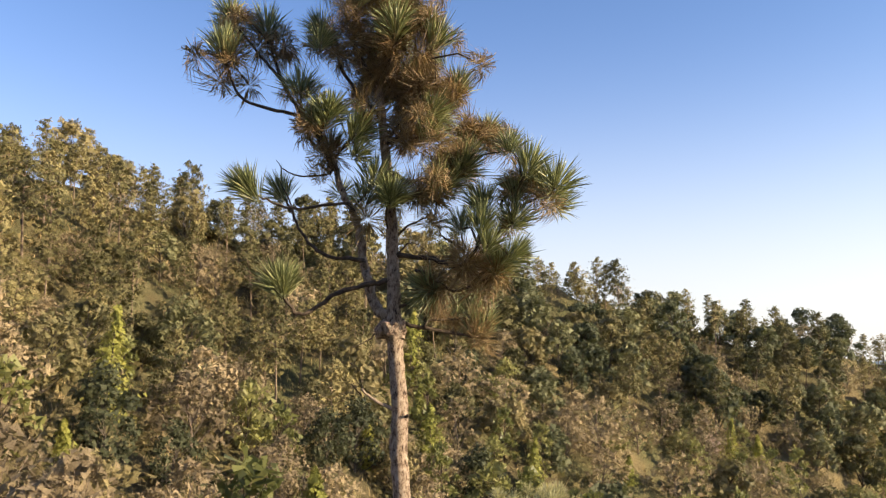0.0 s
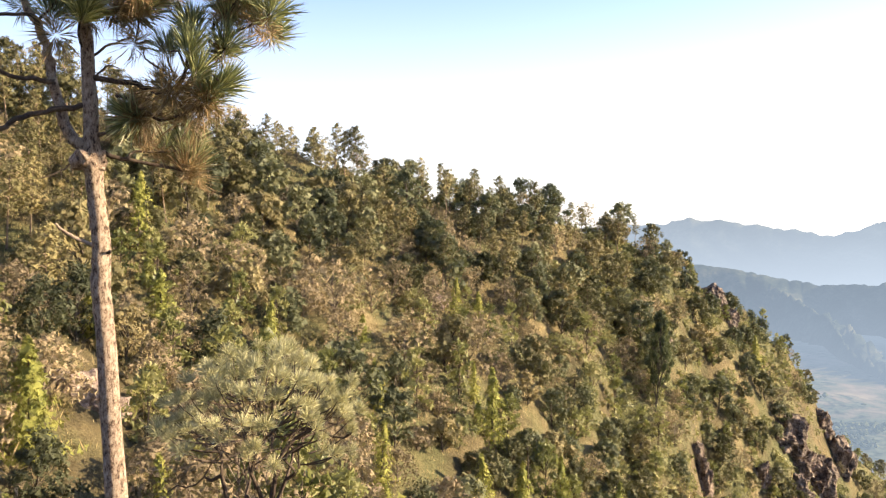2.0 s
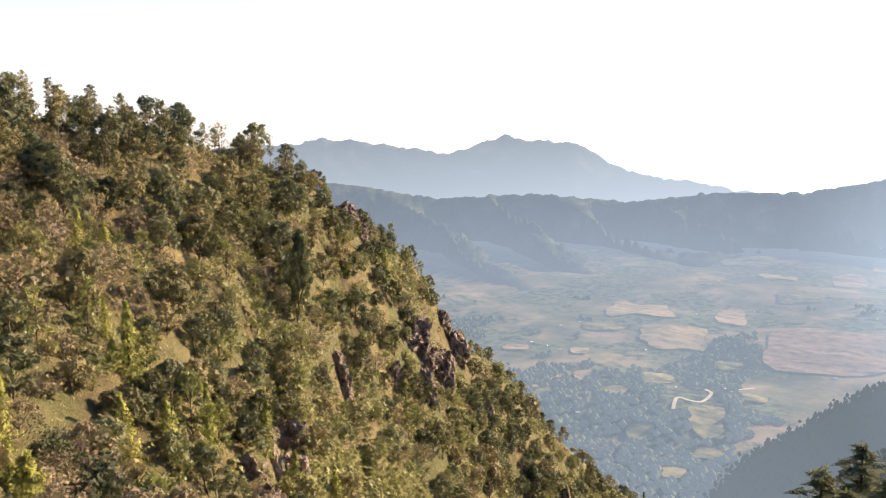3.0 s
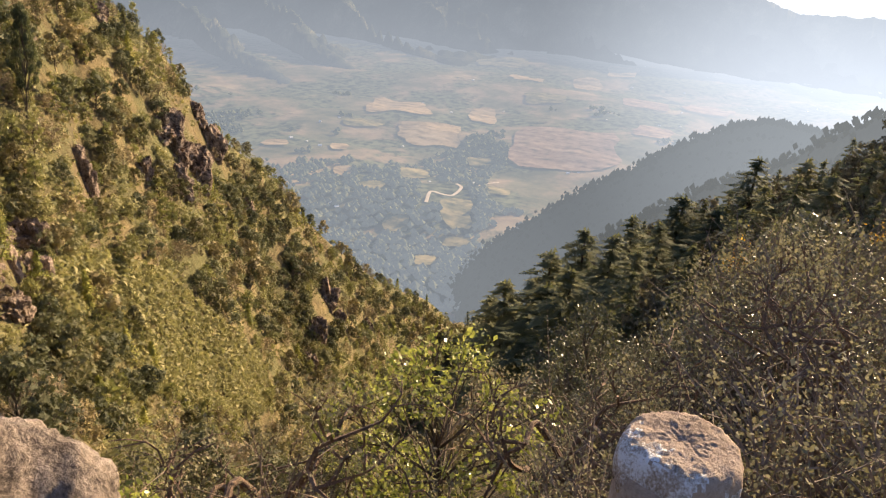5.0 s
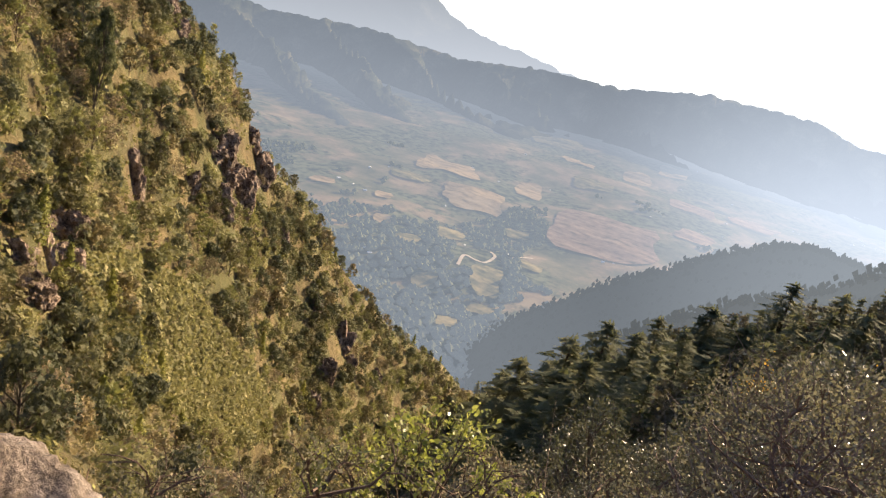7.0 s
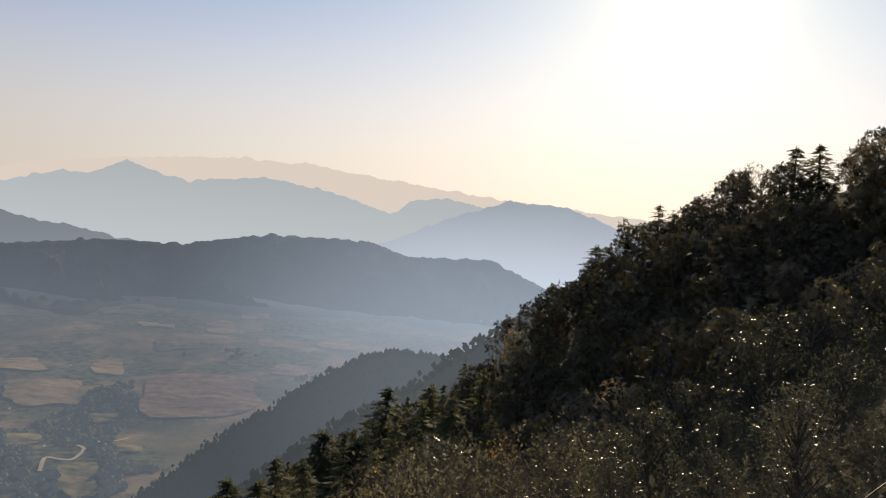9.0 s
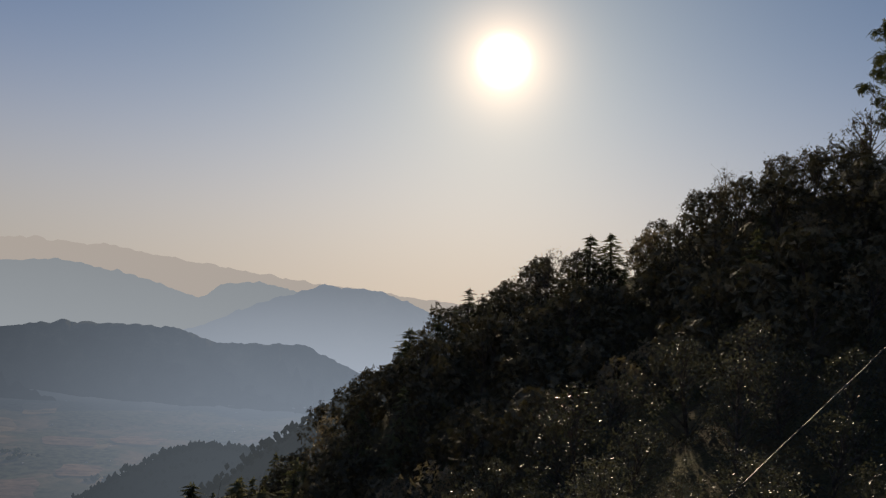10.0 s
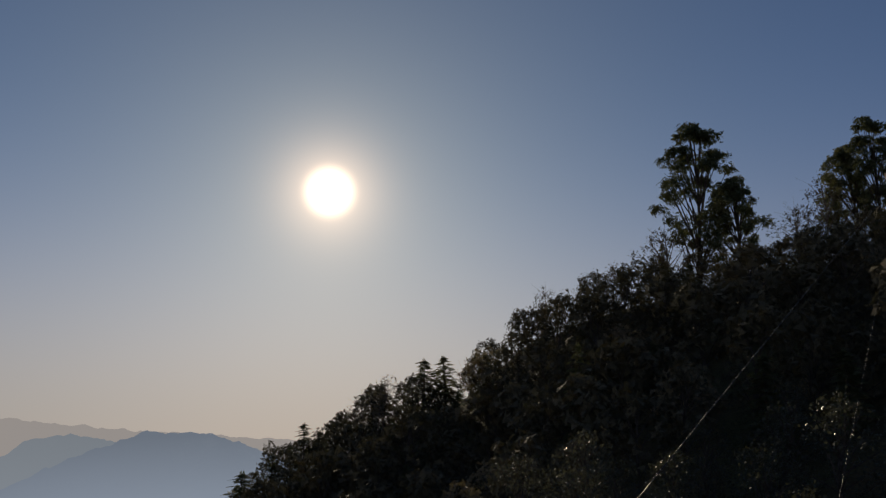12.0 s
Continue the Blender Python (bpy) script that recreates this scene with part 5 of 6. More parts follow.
limb([(-0.95, 3.72), (-0.72, 3.72), (-0.49, 3.72), (-0.37, 3.76)], -0.3, 0.024, 0.012, 4, 7)
limb([(-0.63, 4.84), (-0.40, 4.81), (-0.23, 4.95), (-0.16, 5.05)], 0.1, 0.02, 0.012, 6, 5, spread=0.26)
limb([(-0.36, 4.05), (-0.22, 4.10), (-0.10, 4.25)], 0.2, 0.016, 0.012, 4, 6)
limb([(-0.30, 4.20), (-0.20, 4.05), (-0.12, 3.98)], -0.2, 0.014, 0.01, 2, 5)
limb([(-0.85, 4.55), (-0.70, 4.40), (-0.52, 4.38)], -0.3, 0.016, 0.01, 3, 4)
limb([(-0.95, 4.90), (-0.75, 5.05), (-0.70, 5.25)], 0.3, 0.016, 0.01, 3, 5)
limb([(-1.75, 4.45), (-1.95, 4.60), (-2.02, 4.95)], -0.1, 0.014, 0.01, 2, 4)
limb([(-1.06, 4.67), (-1.30, 4.95), (-1.58, 5.37), (-1.65, 5.72), (-1.86, 5.93)], 0.4, 0.028, 0.014, 4, 3)
limb([(-1.09, 5.08), (-1.31, 5.37), (-1.38, 5.72), (-1.32, 5.95)], -0.4, 0.024, 0.014, 4, 4)
limb([(-1.09, 5.29), (-0.90, 5.51), (-0.80, 5.79), (-0.77, 6.00)], 0.3, 0.022, 0.014, 5, 4)
limb([(-1.07, 5.50), (-1.00, 5.75), (-0.98, 6.05), (-1.00, 6.25)], -0.2, 0.02, 0.014, 6, 6, spread=0.28)
limb([(-1.08, 5.10), (-0.95, 5.30), (-0.88, 5.55)], -0.5, 0.02, 0.014, 3, 5)
limb([(-1.08, 5.00), (-1.20, 5.20), (-1.15, 5.50)], 0.5, 0.02, 0.014, 3, 5)
for i in range(34):
    # browned needles still clinging round the upper stem
    z = rng.uniform(4.5, 6.3)
    x = float(np.interp(z, [4.26, 4.81, 5.37, 5.93, 6.5], [-1.01, -1.07, -1.10, -1.03, -1.02]))
    add_tuft(pine, np.array([x, PINE_Y, z]) + rng.normal(size=3) * np.array([0.26, 0.3, 0.08]), unit(rng.normal(size=3) * 0.6 + np.array([0, 0, 0.3])), rng.uniform(0.7, 1.0), i % 4 != 0)
limb([(-1.03, 5.93), (-1.30, 6.20), (-1.55, 6.45)], 0.2, 0.02, 0.012, 5, 3, spread=0.25)
limb([(-1.03, 5.93), (-0.80, 6.20), (-0.62, 6.40)], -0.2, 0.02, 0.012, 5, 3, spread=0.25)
limb([(-1.63, 4.05), (-1.76, 4.36), (-1.68, 4.58)], -0.25, 0.02, 0.013, 4, 1, spread=0.14)
limb([(-1.42, 3.55), (-1.22, 3.75), (-1.12, 3.85)], -0.2, 0.016, 0.01, 2, 0, spread=0.12)
limb([(-0.95, 3.19), (-0.76, 3.38), (-0.59, 3.48), (-0.49, 3.55)], 0.2, 0.016, 0.008)
limb([(-1.03, 4.26), (-0.90, 4.53), (-0.70, 4.67), (-0.50, 4.63)], -0.2, 0.024, 0.01, 2, 2)
limb([(-1.60, 4.20), (-1.45, 4.35), (-1.35, 4.40)], -0.2, 0.016, 0.01, 2, 1)
limb([(-0.97, 3.30), (-0.99, 3.50), (-0.92, 3.62)], -0.35, 0.014, 0.01, 2, 1, spread=0.1)
limb([(-0.30, 2.92), (-0.42, 2.76), (-0.50, 2.62)], -0.1, 0.012, 0.008, 1, 3)
for pts, d in (([(-1.62, 4.05), (-1.72, 3.99), (-2.03, 3.99), (-2.21, 4.07), (-2.31, 4.19)], 0.1), ([(-0.91, 2.24), (-1.09, 2.15), (-1.16, 2.07), (-1.35, 1.98)], -0.2), ([(-0.95, 2.92), (-0.75, 3.19), (-0.62, 3.19)], 0.2),
               ([(-0.23, 3.19), (-0.36, 3.28), (-0.38, 3.42)], 0.0), ([(-1.65, 3.99), (-1.78, 4.12), (-1.87, 4.12)], 0.1), ([(-2.06, 3.44), (-2.12, 3.66), (-2.30, 4.00)], 0.1)):
    limb(pts, d, 0.015, 0.004, name="dead_twig")
limb([(-0.87, 1.28), (-0.93, 1.32), (-1.08, 1.39), (-1.19, 1.48), (-1.23, 1.53)], -0.15, 0.024, 0.012, name="broken_branch", mat=M_DEADWOOD)
limb([(-0.82, 1.20), (-0.76, 1.22), (-0.72, 1.23)], -0.1, 0.02, 0.015, name="branch_stub", mat=M_LIMB)
limb([(-0.86, 2.42), (-0.80, 2.46), (-0.76, 2.46)], -0.12, 0.022, 0.015, name="branch_stub", mat=M_LIMB)

def gnarled(height, levels, trunk_r, leaves, leaf, slim, rise=0.16):
    """A crooked tree: limbs that fork and turn again and again, small leaves round the last twigs."""
    wood, crown = Shape(), Shape()
    tips = [(np.array([0, 0, -0.3]), unit(np.array([0.35, 0.1, 1.0])), trunk_r)]
    length = height * 0.34
    for level in range(levels):
        grown = []
        for at, way, r in tips:
            for k in range(2 if level else 3):
                d = unit(way + rng.normal(size=3) * (0.62 if level else 0.5) + np.array([0, 0, rise]))
                mid = at + d * length * 0.5 + rng.normal(size=3) * length * 0.12
                end = mid + unit(d + rng.normal(size=3) * 0.45) * length * 0.5 * rng.uniform(0.7, 1.2)
                add_tube(wood, smooth_path([at, mid, end], 3 if level < 3 else 1), np.linspace(r, r * 0.66, 7 if level < 3 else 3), 7 if level < 2 else 4, 0.08, False)
                grown.append((end, unit(end - mid), r * 0.62))
                if leaves and level >= levels - 2:
                    c = np.where(rng.uniform(size=(leaves, 1)) < 0.5, mid, end) + rng.normal(size=(leaves, 3)) * length * 0.42
                    add_leaves(crown, c, leaf, slim, 0.3, 0.35)
        tips = grown
        length *= 0.72
    return wood, crown, tips


# ---- the young pine below the lookout ----
young = thing("young_pine", "broad young pine with crooked dark limbs and pale needle tufts", "tree")
yx, yy = toward(5.6).x * 28, toward(5.6).y * 28
yz = ground_z(yx, yy)
young.matrix_basis = pose(yx, yy, yz)
crown_top = 28 * math.tan(radians(-8.6)) + EYE - yz
wood, _, tips = gnarled(crown_top, 5, 0.17, 0, 0.1, 0.5, 0.06)
ends = np.array([at for at, way, r in tips])
middle, reach = ends[:, :2].mean(0), 2.7 / np.percentile(np.hypot(*(ends[:, :2] - ends[:, :2].mean(0)).T), 90)
top_z, lift = ends[:, 2].max(), crown_top * 0.82 / ends[:, 2].max()
for block in wood.v:
    bent = np.clip(block[:, 2:] / top_z, 0, 1)
    block[:, :2] = (block[:, :2] - middle * bent) * (1 + (reach - 1) * bent)
    block[:, 2] *= lift
SOFT_TUFTS = [needle_tuft(80, 0.40, 0.026, 78, 0.0).mesh("needle_tuft", M_NEEDLE_PALE) for _ in range(2)]
for i in range(110):
    # tufted boughs over a flat dome
    a, t = i * 2.4 + rng.normal() * 0.3, ((i + 0.5) / 110) ** 0.5
    out = 3.7 * t * rng.uniform(0.8, 1.05)
    at = np.array([math.cos(a) * out, math.sin(a) * out, crown_top * (1.0 - 0.30 * t ** 2.4) - (i % 4) * 0.42 + rng.normal() * 0.1])
    add_tube(wood, smooth_path([at * np.array([0.5, 0.5, 0.86]), at * np.array([0.8, 0.8, 0.9]) + rng.normal(size=3) * 0.1, at], 2), np.linspace(0.035, 0.014, 5), 4, 0.08, False)
    for k in range(2):
        ob = new("needle_tuft", SOFT_TUFTS[(i + k) % 2])
        ob.parent = young
        spot = at + rng.normal(size=3) * np.array([0.22, 0.22, 0.14]) * k
        z = rng.uniform(0.8, 1.2)
        ob.matrix_basis = Matrix.LocRotScale(Vector(spot), Vector((spot[0] * 0.22, spot[1] * 0.22, 1)).to_track_quat("Z", "Y"), (z, z, z))
part("trunk", wood, M_LIMB, young, "crooked dark trunk and limbs")


# ---- lookout: cement post and steel cables ----
post = thing("cement_post", "leaning cement post with a crumbling whitish mortar top", "post", at=pose(0.757, 0.374, 0))
POST_TOP, POST_R = 0.865, 0.081


def ring_stack(rows, sides, seed, rough):
    """A turned shape from (radius, height) rows, with an uneven surface and closed ends."""
    verts, faces = [], []
    for r, z in rows:
        for j in range(sides):
            a = 2 * math.pi * j / sides
            k = 1 + rough * noise.fractal(Vector((math.cos(a) * 2, math.sin(a) * 2, z * 9 + seed)), 0.8, 2.1, 4)
            dz = 0.35 * rough * r * noise.fractal(Vector((math.cos(a) * r * 40, math.sin(a) * r * 40, seed + 3)), 0.7, 2.1, 4)
            verts.append((math.cos(a) * r * k, math.sin(a) * r * k, z + dz))
    n = len(rows)
    for i in range(n - 1):
        for j in range(sides):
            k = (j + 1) % sides
            faces.append((i * sides + j, i * sides + k, (i + 1) * sides + k, (i + 1) * sides + j))
    me = bpy.data.meshes.new("turned")
    me.from_pydata(verts + [(0, 0, rows[0][1]), (0, 0, rows[-1][1])], [], faces + [(j, n * sides, (j + 1) % sides) for j in range(sides)]
                   + [((n - 1) * sides + j, (n - 1) * sides + (j + 1) % sides, n * sides + 1) for j in range(sides)])
    me.polygons.foreach_set("use_smooth", [True] * len(me.polygons))
    return me


foot = ground_z(0.757, 0.374)
me = ring_stack([(POST_R * 1.06, foot - 0.3 + (POST_TOP - 0.04 - foot + 0.3) * i / 24) for i in range(25)] + [(POST_R * 0.9, POST_TOP - 0.035)], 40, 2.0, 0.05)
me.materials.append(M_CEMENT)
part("shaft", me, M_CEMENT, post)
cap_rows = [(POST_R * 1.06, POST_TOP - 0.075), (POST_R * 1.08, POST_TOP - 0.06), (POST_R * 1.09, POST_TOP - 0.045), (POST_R * 1.075, POST_TOP - 0.028), (POST_R * 1.05, POST_TOP - 0.014), (POST_R * 1.0, POST_TOP - 0.005)]
cap_rows += [(POST_R * (0.95 - 0.91 * i / 21), POST_TOP + 0.004 * math.sin(i * 0.15)) for i in range(22)]
me = ring_stack(cap_rows, 96, 8.0, 0.09)
for v in me.vertices:
    # broken, pitted mortar
    q = Vector((v.co.x * 60, v.co.y * 60, v.co.z * 60))
    v.co.z += 0.0022 * noise.fractal(q, 0.7, 2.1, 4) + 0.0022 * noise.fractal(q * 3.1, 0.6, 2.1, 3) - 0.004 * max(0.0, noise.noise(q * 0.6) - 0.35)
me.materials.append(M_MORTAR)
me.materials.append(M_CEMENT)
for f in me.polygons:
    c = f.center
    side = (-0.89 * c.x + 0.46 * c.y) / POST_R + 0.6 * noise.fractal(Vector((c.x * 34, c.y * 34, 3.0)), 0.8, 2.1, 3)
    f.material_index = 1 if side < 0.55 and c.z > POST_TOP - 0.03 else 0
part("mortar_cap", me, M_MORTAR, post, "crumbling mortar cap, tan with a whitish edge")


def cable(name, label, a, b, radius, sag=0.0):
    """A twisted wire rope between two points."""
    a, b = Vector(a), Vector(b)
    s = Shape()
    for strand in range(3):
        pts = []
        for i in range(361):
            t = i / 360
            p = a.lerp(b, t) - Vector((0, 0, sag * 4 * t * (1 - t)))
            w = t * (b - a).length / 0.06 * 2 * math.pi + strand * 2 * math.pi / 3
            pts.append((p.x + radius * 0.5 * math.cos(w), p.y, p.z + radius * 0.5 * math.sin(w)))
        add_tube(s, pts, [radius * 0.6] * 361, 4, 0, True)
    ob = new(name, s.mesh(name, M_WIRE, True))
    return tagged(ob, label, "cable")


far_end = Vector((12.76, -17.25, 7.89))
cable("steel_cable", "taut steel cable from the cement post up to a wooden pole", (0.91, 0.458, 0.457), far_end, 0.0024, 0.0)
cable("cable_tie", "wire tie that holds the cable to the cement post", (0.82, 0.40, 0.458), (0.915, 0.46, 0.457), 0.003)
pole = thing("wooden_pole", "tall wooden pole that holds the cable ends", "pole", at=pose(far_end.x, far_end.y, 0))
az0 = ground_z(far_end.x, far_end.y)
me = ring_stack([(0.12 - 0.002 * i, az0 - 0.4 + (8.7 - az0) * i / 20) for i in range(21)], 20, 5.0, 0.05)
me.materials.append(M_DEADWOOD)
part("shaft", me, M_DEADWOOD, pole)
gx, gy = toward(127).x * 2.3, toward(127).y * 2.3
cable("guy_wire", "thin guy wire from the ground to the wooden pole", (gx, gy, ground_z(gx, gy) + 0.02), (far_end.x, far_end.y, 7.2), 0.0012)

# ---- near plants under the lookout ----
def grow(kind, label, category, shapes, bark, leafage, places, group=""):
    ob = plant(kind, label, category, group, shapes, bark, leafage)
    for az, r, size in places[1:]:
        x, y = toward(az).x * r, toward(az).y * r
        copy_thing(ob, pose(x, y, ground_z(x, y) - 0.05, 0, 0, rng.uniform(0, 360)) @ Matrix.Diagonal((size, size, size, 1)))
    az, r, size = places[0]
    x, y = toward(az).x * r, toward(az).y * r
    ob.matrix_basis = pose(x, y, ground_z(x, y) - 0.05, 0, 0, 40) @ Matrix.Diagonal((size, size, size, 1))
    return ob


grow("leafy_tree", "small tree with bright fresh green leaves below the lookout", "tree", crown_tree(5.2, 4.6, 0.09, 0.45, 46, 62, 0.10, 0.40, 1.0, 0.6, 0.05, 5, False, 0.4), M_LIMB, M_FRESH, [(62.6, 8.6, 0.76), (57.0, 9.4, 0.52)])
grow("gnarled_tree", "crooked small tree with bare brown limbs and sparse grey-olive leaves", "tree", gnarled(4.4, 6, 0.10, 26, 0.042, 0.65)[:2], M_GNARL, M_OLIVE,
     [(53.5, 6.6, 0.9), (48.5, 7.4, 0.68), (43.5, 8.4, 0.6), (84.5, 8.4, 1.0), (91.5, 9.0, 0.95), (77.5, 8.0, 0.85)], "gnarled trees")
grow("dense_bush", "dense dark bush with small shiny leaves below the lookout", "shrub", bush(3.6, 4.2, 50, 6400, 0.043, 0.6, 0.3), M_TWIG, M_GLOSSY,
     [(90.5, 11.5, 0.9), (84.5, 11.0, 0.8), (78.5, 10.4, 0.75), (97.0, 10.0, 0.7), (103.0, 11.5, 0.66), (73.5, 11.0, 0.8), (88.0, 13.5, 1.05), (95.5, 14.5, 0.95), (110.0, 12.5, 0.5), (119.0, 13.0, 0.42)], "dense bushes")
grow("tawny_bush", "sunlit bush with dull tawny-green leaves on the near spur", "shrub", bush(2.8, 3.6, 44, 3600, 0.075, 0.6, 0.3), M_TWIG, M_OLIVE,
     [(az, r, (r * math.tan(radians(top)) + EYE - ground_z(toward(az).x * r, toward(az).y * r)) / 3.0) for az, r, top in ((87.5, 25, -17.2), (85.6, 24, -18.6), (89.6, 26, -16.4), (91.4, 25, -16.6), (95.4, 28, -15.0), (97.6, 27, -14.6))], "tawny bushes")
grow("low_bush", "low bush with small grey-green leaves at the drop", "shrub", bush(1.5, 2.2, 30, 2300, 0.036, 0.6, 0.3), M_TWIG, M_OLIVE,
     [(80.0, 4.9, 0.95), (88.0, 5.2, 1.1), (96.0, 5.0, 1.0), (72.0, 5.2, 0.9), (91.5, 6.6, 1.4), (99.0, 6.8, 1.3), (76.0, 6.6, 1.2), (105.0, 6.0, 0.9), (46.0, 6.2, 0.9), (41.0, 2.3, 0.26), (46.0, 2.5, 0.3), (51.0, 2.9, 0.36), (57.0, 3.2, 0.42), (62.0, 3.6, 0.5), (50.0, 3.7, 0.5), (69.0, 4.0, 0.55)], "low bushes")
def flowering(az, r, top, wide):
    """A dark bush whose upper leaves give way to a flat head of orange flowers."""
    x, y = toward(az).x * r, toward(az).y * r
    high = r * math.tan(radians(top)) + EYE - ground_z(x, y)
    wood, crown = bush(high, wide, 40, 3600, 0.085, 0.7, 0.14)
    leaves, heads = Shape(), Shape()
    quads = np.concatenate(crown.v).reshape(-1, 4, 3)
    upper = quads[:, :, 2].mean(1) > 0.84 * high
    for shape, chosen in ((leaves, quads[~upper]), (heads, quads[upper])):
        shape.add(chosen.reshape(-1, 3), np.arange(4 * len(chosen)).reshape(-1, 4))
    ob = thing("flowering_shrub", "dark shrub with a flat head of orange-yellow flowers", "shrub", "flowering shrubs", at=pose(x, y, ground_z(x, y) - 0.05))
    part("stem", wood, M_TWIG, ob)
    part("foliage", leaves, M_GLOSSY, ob)
    part("flower_head", heads, M_ORANGE, ob, "orange-yellow flower heads")


flowering(93.2, 32.0, -15.3, 2.3)
flowering(84.0, 27.0, -18.9, 0.9)
grow("yellow_herb", "low yellow-green herb beside the boulder", "herb", bush(0.42, 0.5, 16, 900, 0.02, twig=0.35), M_TWIG, M_FRESH, [(27.2, 2.66, 1.25), (20.3, 1.58, 0.7), (22.6, 1.56, 0.8), (18.4, 1.6, 0.55)], "yellow herbs")


def near_grass(name, label, count, az_lo, az_hi, r_lo, r_hi, blades, high, mat):
    s = Shape()
    for _ in range(count):
        az, r = rng.uniform(az_lo, az_hi), rng.uniform(r_lo, r_hi)
        p = toward(az)
        x, y = p.x * r, p.y * r
        if math.hypot(x - 0.757, y - 0.374) < 0.2:
            continue
        z = ground_z(x, y)
        n = int(blades * rng.uniform(0.6, 1.4))
        a = rng.uniform(0, 2 * np.pi, n)
        lean = rng.uniform(0.05, 0.7, n)
        d = np.stack([np.cos(a) * lean, np.sin(a) * lean, np.ones(n)], -1)
        size = high * rng.uniform(0.5, 1.2, (n, 1))
        start = np.array([x, y, z - 0.02]) + np.stack([np.cos(a), np.sin(a), 0 * a], -1) * rng.uniform(0, 0.06, (n, 1))
        mid, end = start + d * size * 0.55, start + d * size * np.array([1.5, 1.5, 0.95])
        side = unit(np.cross(d, rng.normal(size=(n, 3)))) * 0.0022
        s.add(np.stack([start - side, start + side, end], 1).reshape(-1, 3), np.arange(3 * n).reshape(-1, 3))
    ob = new(name, s.mesh(name, mat))
    return tagged(ob, label, "grass", kind="stuff")


near_grass("straw_grass", "long straw-coloured grass around the boulder", 170, 10, 38, 1.4, 1.95, 34, 0.10, M_STRAW)
near_grass("rim_grass", "dry grass along the edge of the lookout", 900, -60, 150, 1.6, 7.0, 26, 0.2, M_STRAW)

# ---- far valley: houses, track, woods ----
def house():
    ob = thing("house", "small white house with a pale roof in the valley", "house", "valley houses")
    bm = bmesh.new()
    bmesh.ops.create_cube(bm, size=1.0)
    bmesh.ops.scale(bm, vec=(9, 7, 3.2), verts=bm.verts)
    bmesh.ops.translate(bm, vec=(0, 0, 1.2), verts=bm.verts)
    me = bpy.data.meshes.new("wall")
    bm.to_mesh(me)
    bm.free()
    me.materials.append(M_WHITE)
    part("wall", me, None, ob)
    s = Shape()
    s.add([(-5, -4.2, 2.6), (5, -4.2, 2.6), (5, 4.2, 2.6), (-5, 4.2, 2.6), (-5, 0, 4.6), (5, 0, 4.6)], [(0, 1, 5, 4), (2, 3, 4, 5), (3, 2, 1, 0)])
    s.f.append(np.array([(0, 4, 3), (1, 2, 5)]))
    part("roof", s, M_ROOF, ob)
    return ob


# house walls and roofs also glow with the valley's painted haze
M_WHITE = hazed_valley_material("house_wall", [(0.35, (0.55, 0.52, 0.47)), (0.65, (0.8, 0.78, 0.74))])
M_ROOF = hazed_valley_material("sheet_roof", [(0.35, (0.72, 0.68, 0.62)), (0.65, (0.9, 0.88, 0.84))])


def valley_point(az, el):
    r = -(VALLEY_Z) / math.tan(radians(-el))
    x, y = toward(az).x * r, toward(az).y * r
    z = VALLEY_Z + EYE + noise.fractal(Vector((x * 0.003, y * 0.003, 7.0)), 0.9, 2.1, 4) * 16 * min(1.0, max(0.0, (r - 500) / 500))
    return x, y, z


def field(az, el, wide, deep, tone):
    """A field that follows the valley floor, with an uneven rounded outline."""
    s, n, rows = Shape(), 22, 5
    verts = [valley_point(az, el)]
    for i in range(1, rows + 1):
        for j in range(n):
            a = 2 * math.pi * j / n
            k = i / rows * (1 + 0.34 * noise.noise(Vector((math.cos(a) * 1.3 + az, math.sin(a) * 1.3 + el, tone))))
            c, d = math.cos(a), math.sin(a)
            q = max(abs(c), abs(d)) ** 0.6
            verts.append(valley_point(az + wide * c * k / q, el + deep * d * k / q))
    s.add(np.array(verts) + np.array([0, 0, 2.6]), np.zeros((0, 3), int))
    s.f.append(np.array([(0, 1 + j, 1 + (j + 1) % n) for j in range(n)]))
    s.f.append(np.array([(1 + i * n + j, 1 + (i + 1) * n + j, 1 + (i + 1) * n + (j + 1) % n, 1 + i * n + (j + 1) % n) for i in range(rows - 1) for j in range(n)]))
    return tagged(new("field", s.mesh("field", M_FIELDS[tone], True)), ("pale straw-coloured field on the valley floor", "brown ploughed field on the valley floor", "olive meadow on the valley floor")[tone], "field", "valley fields")


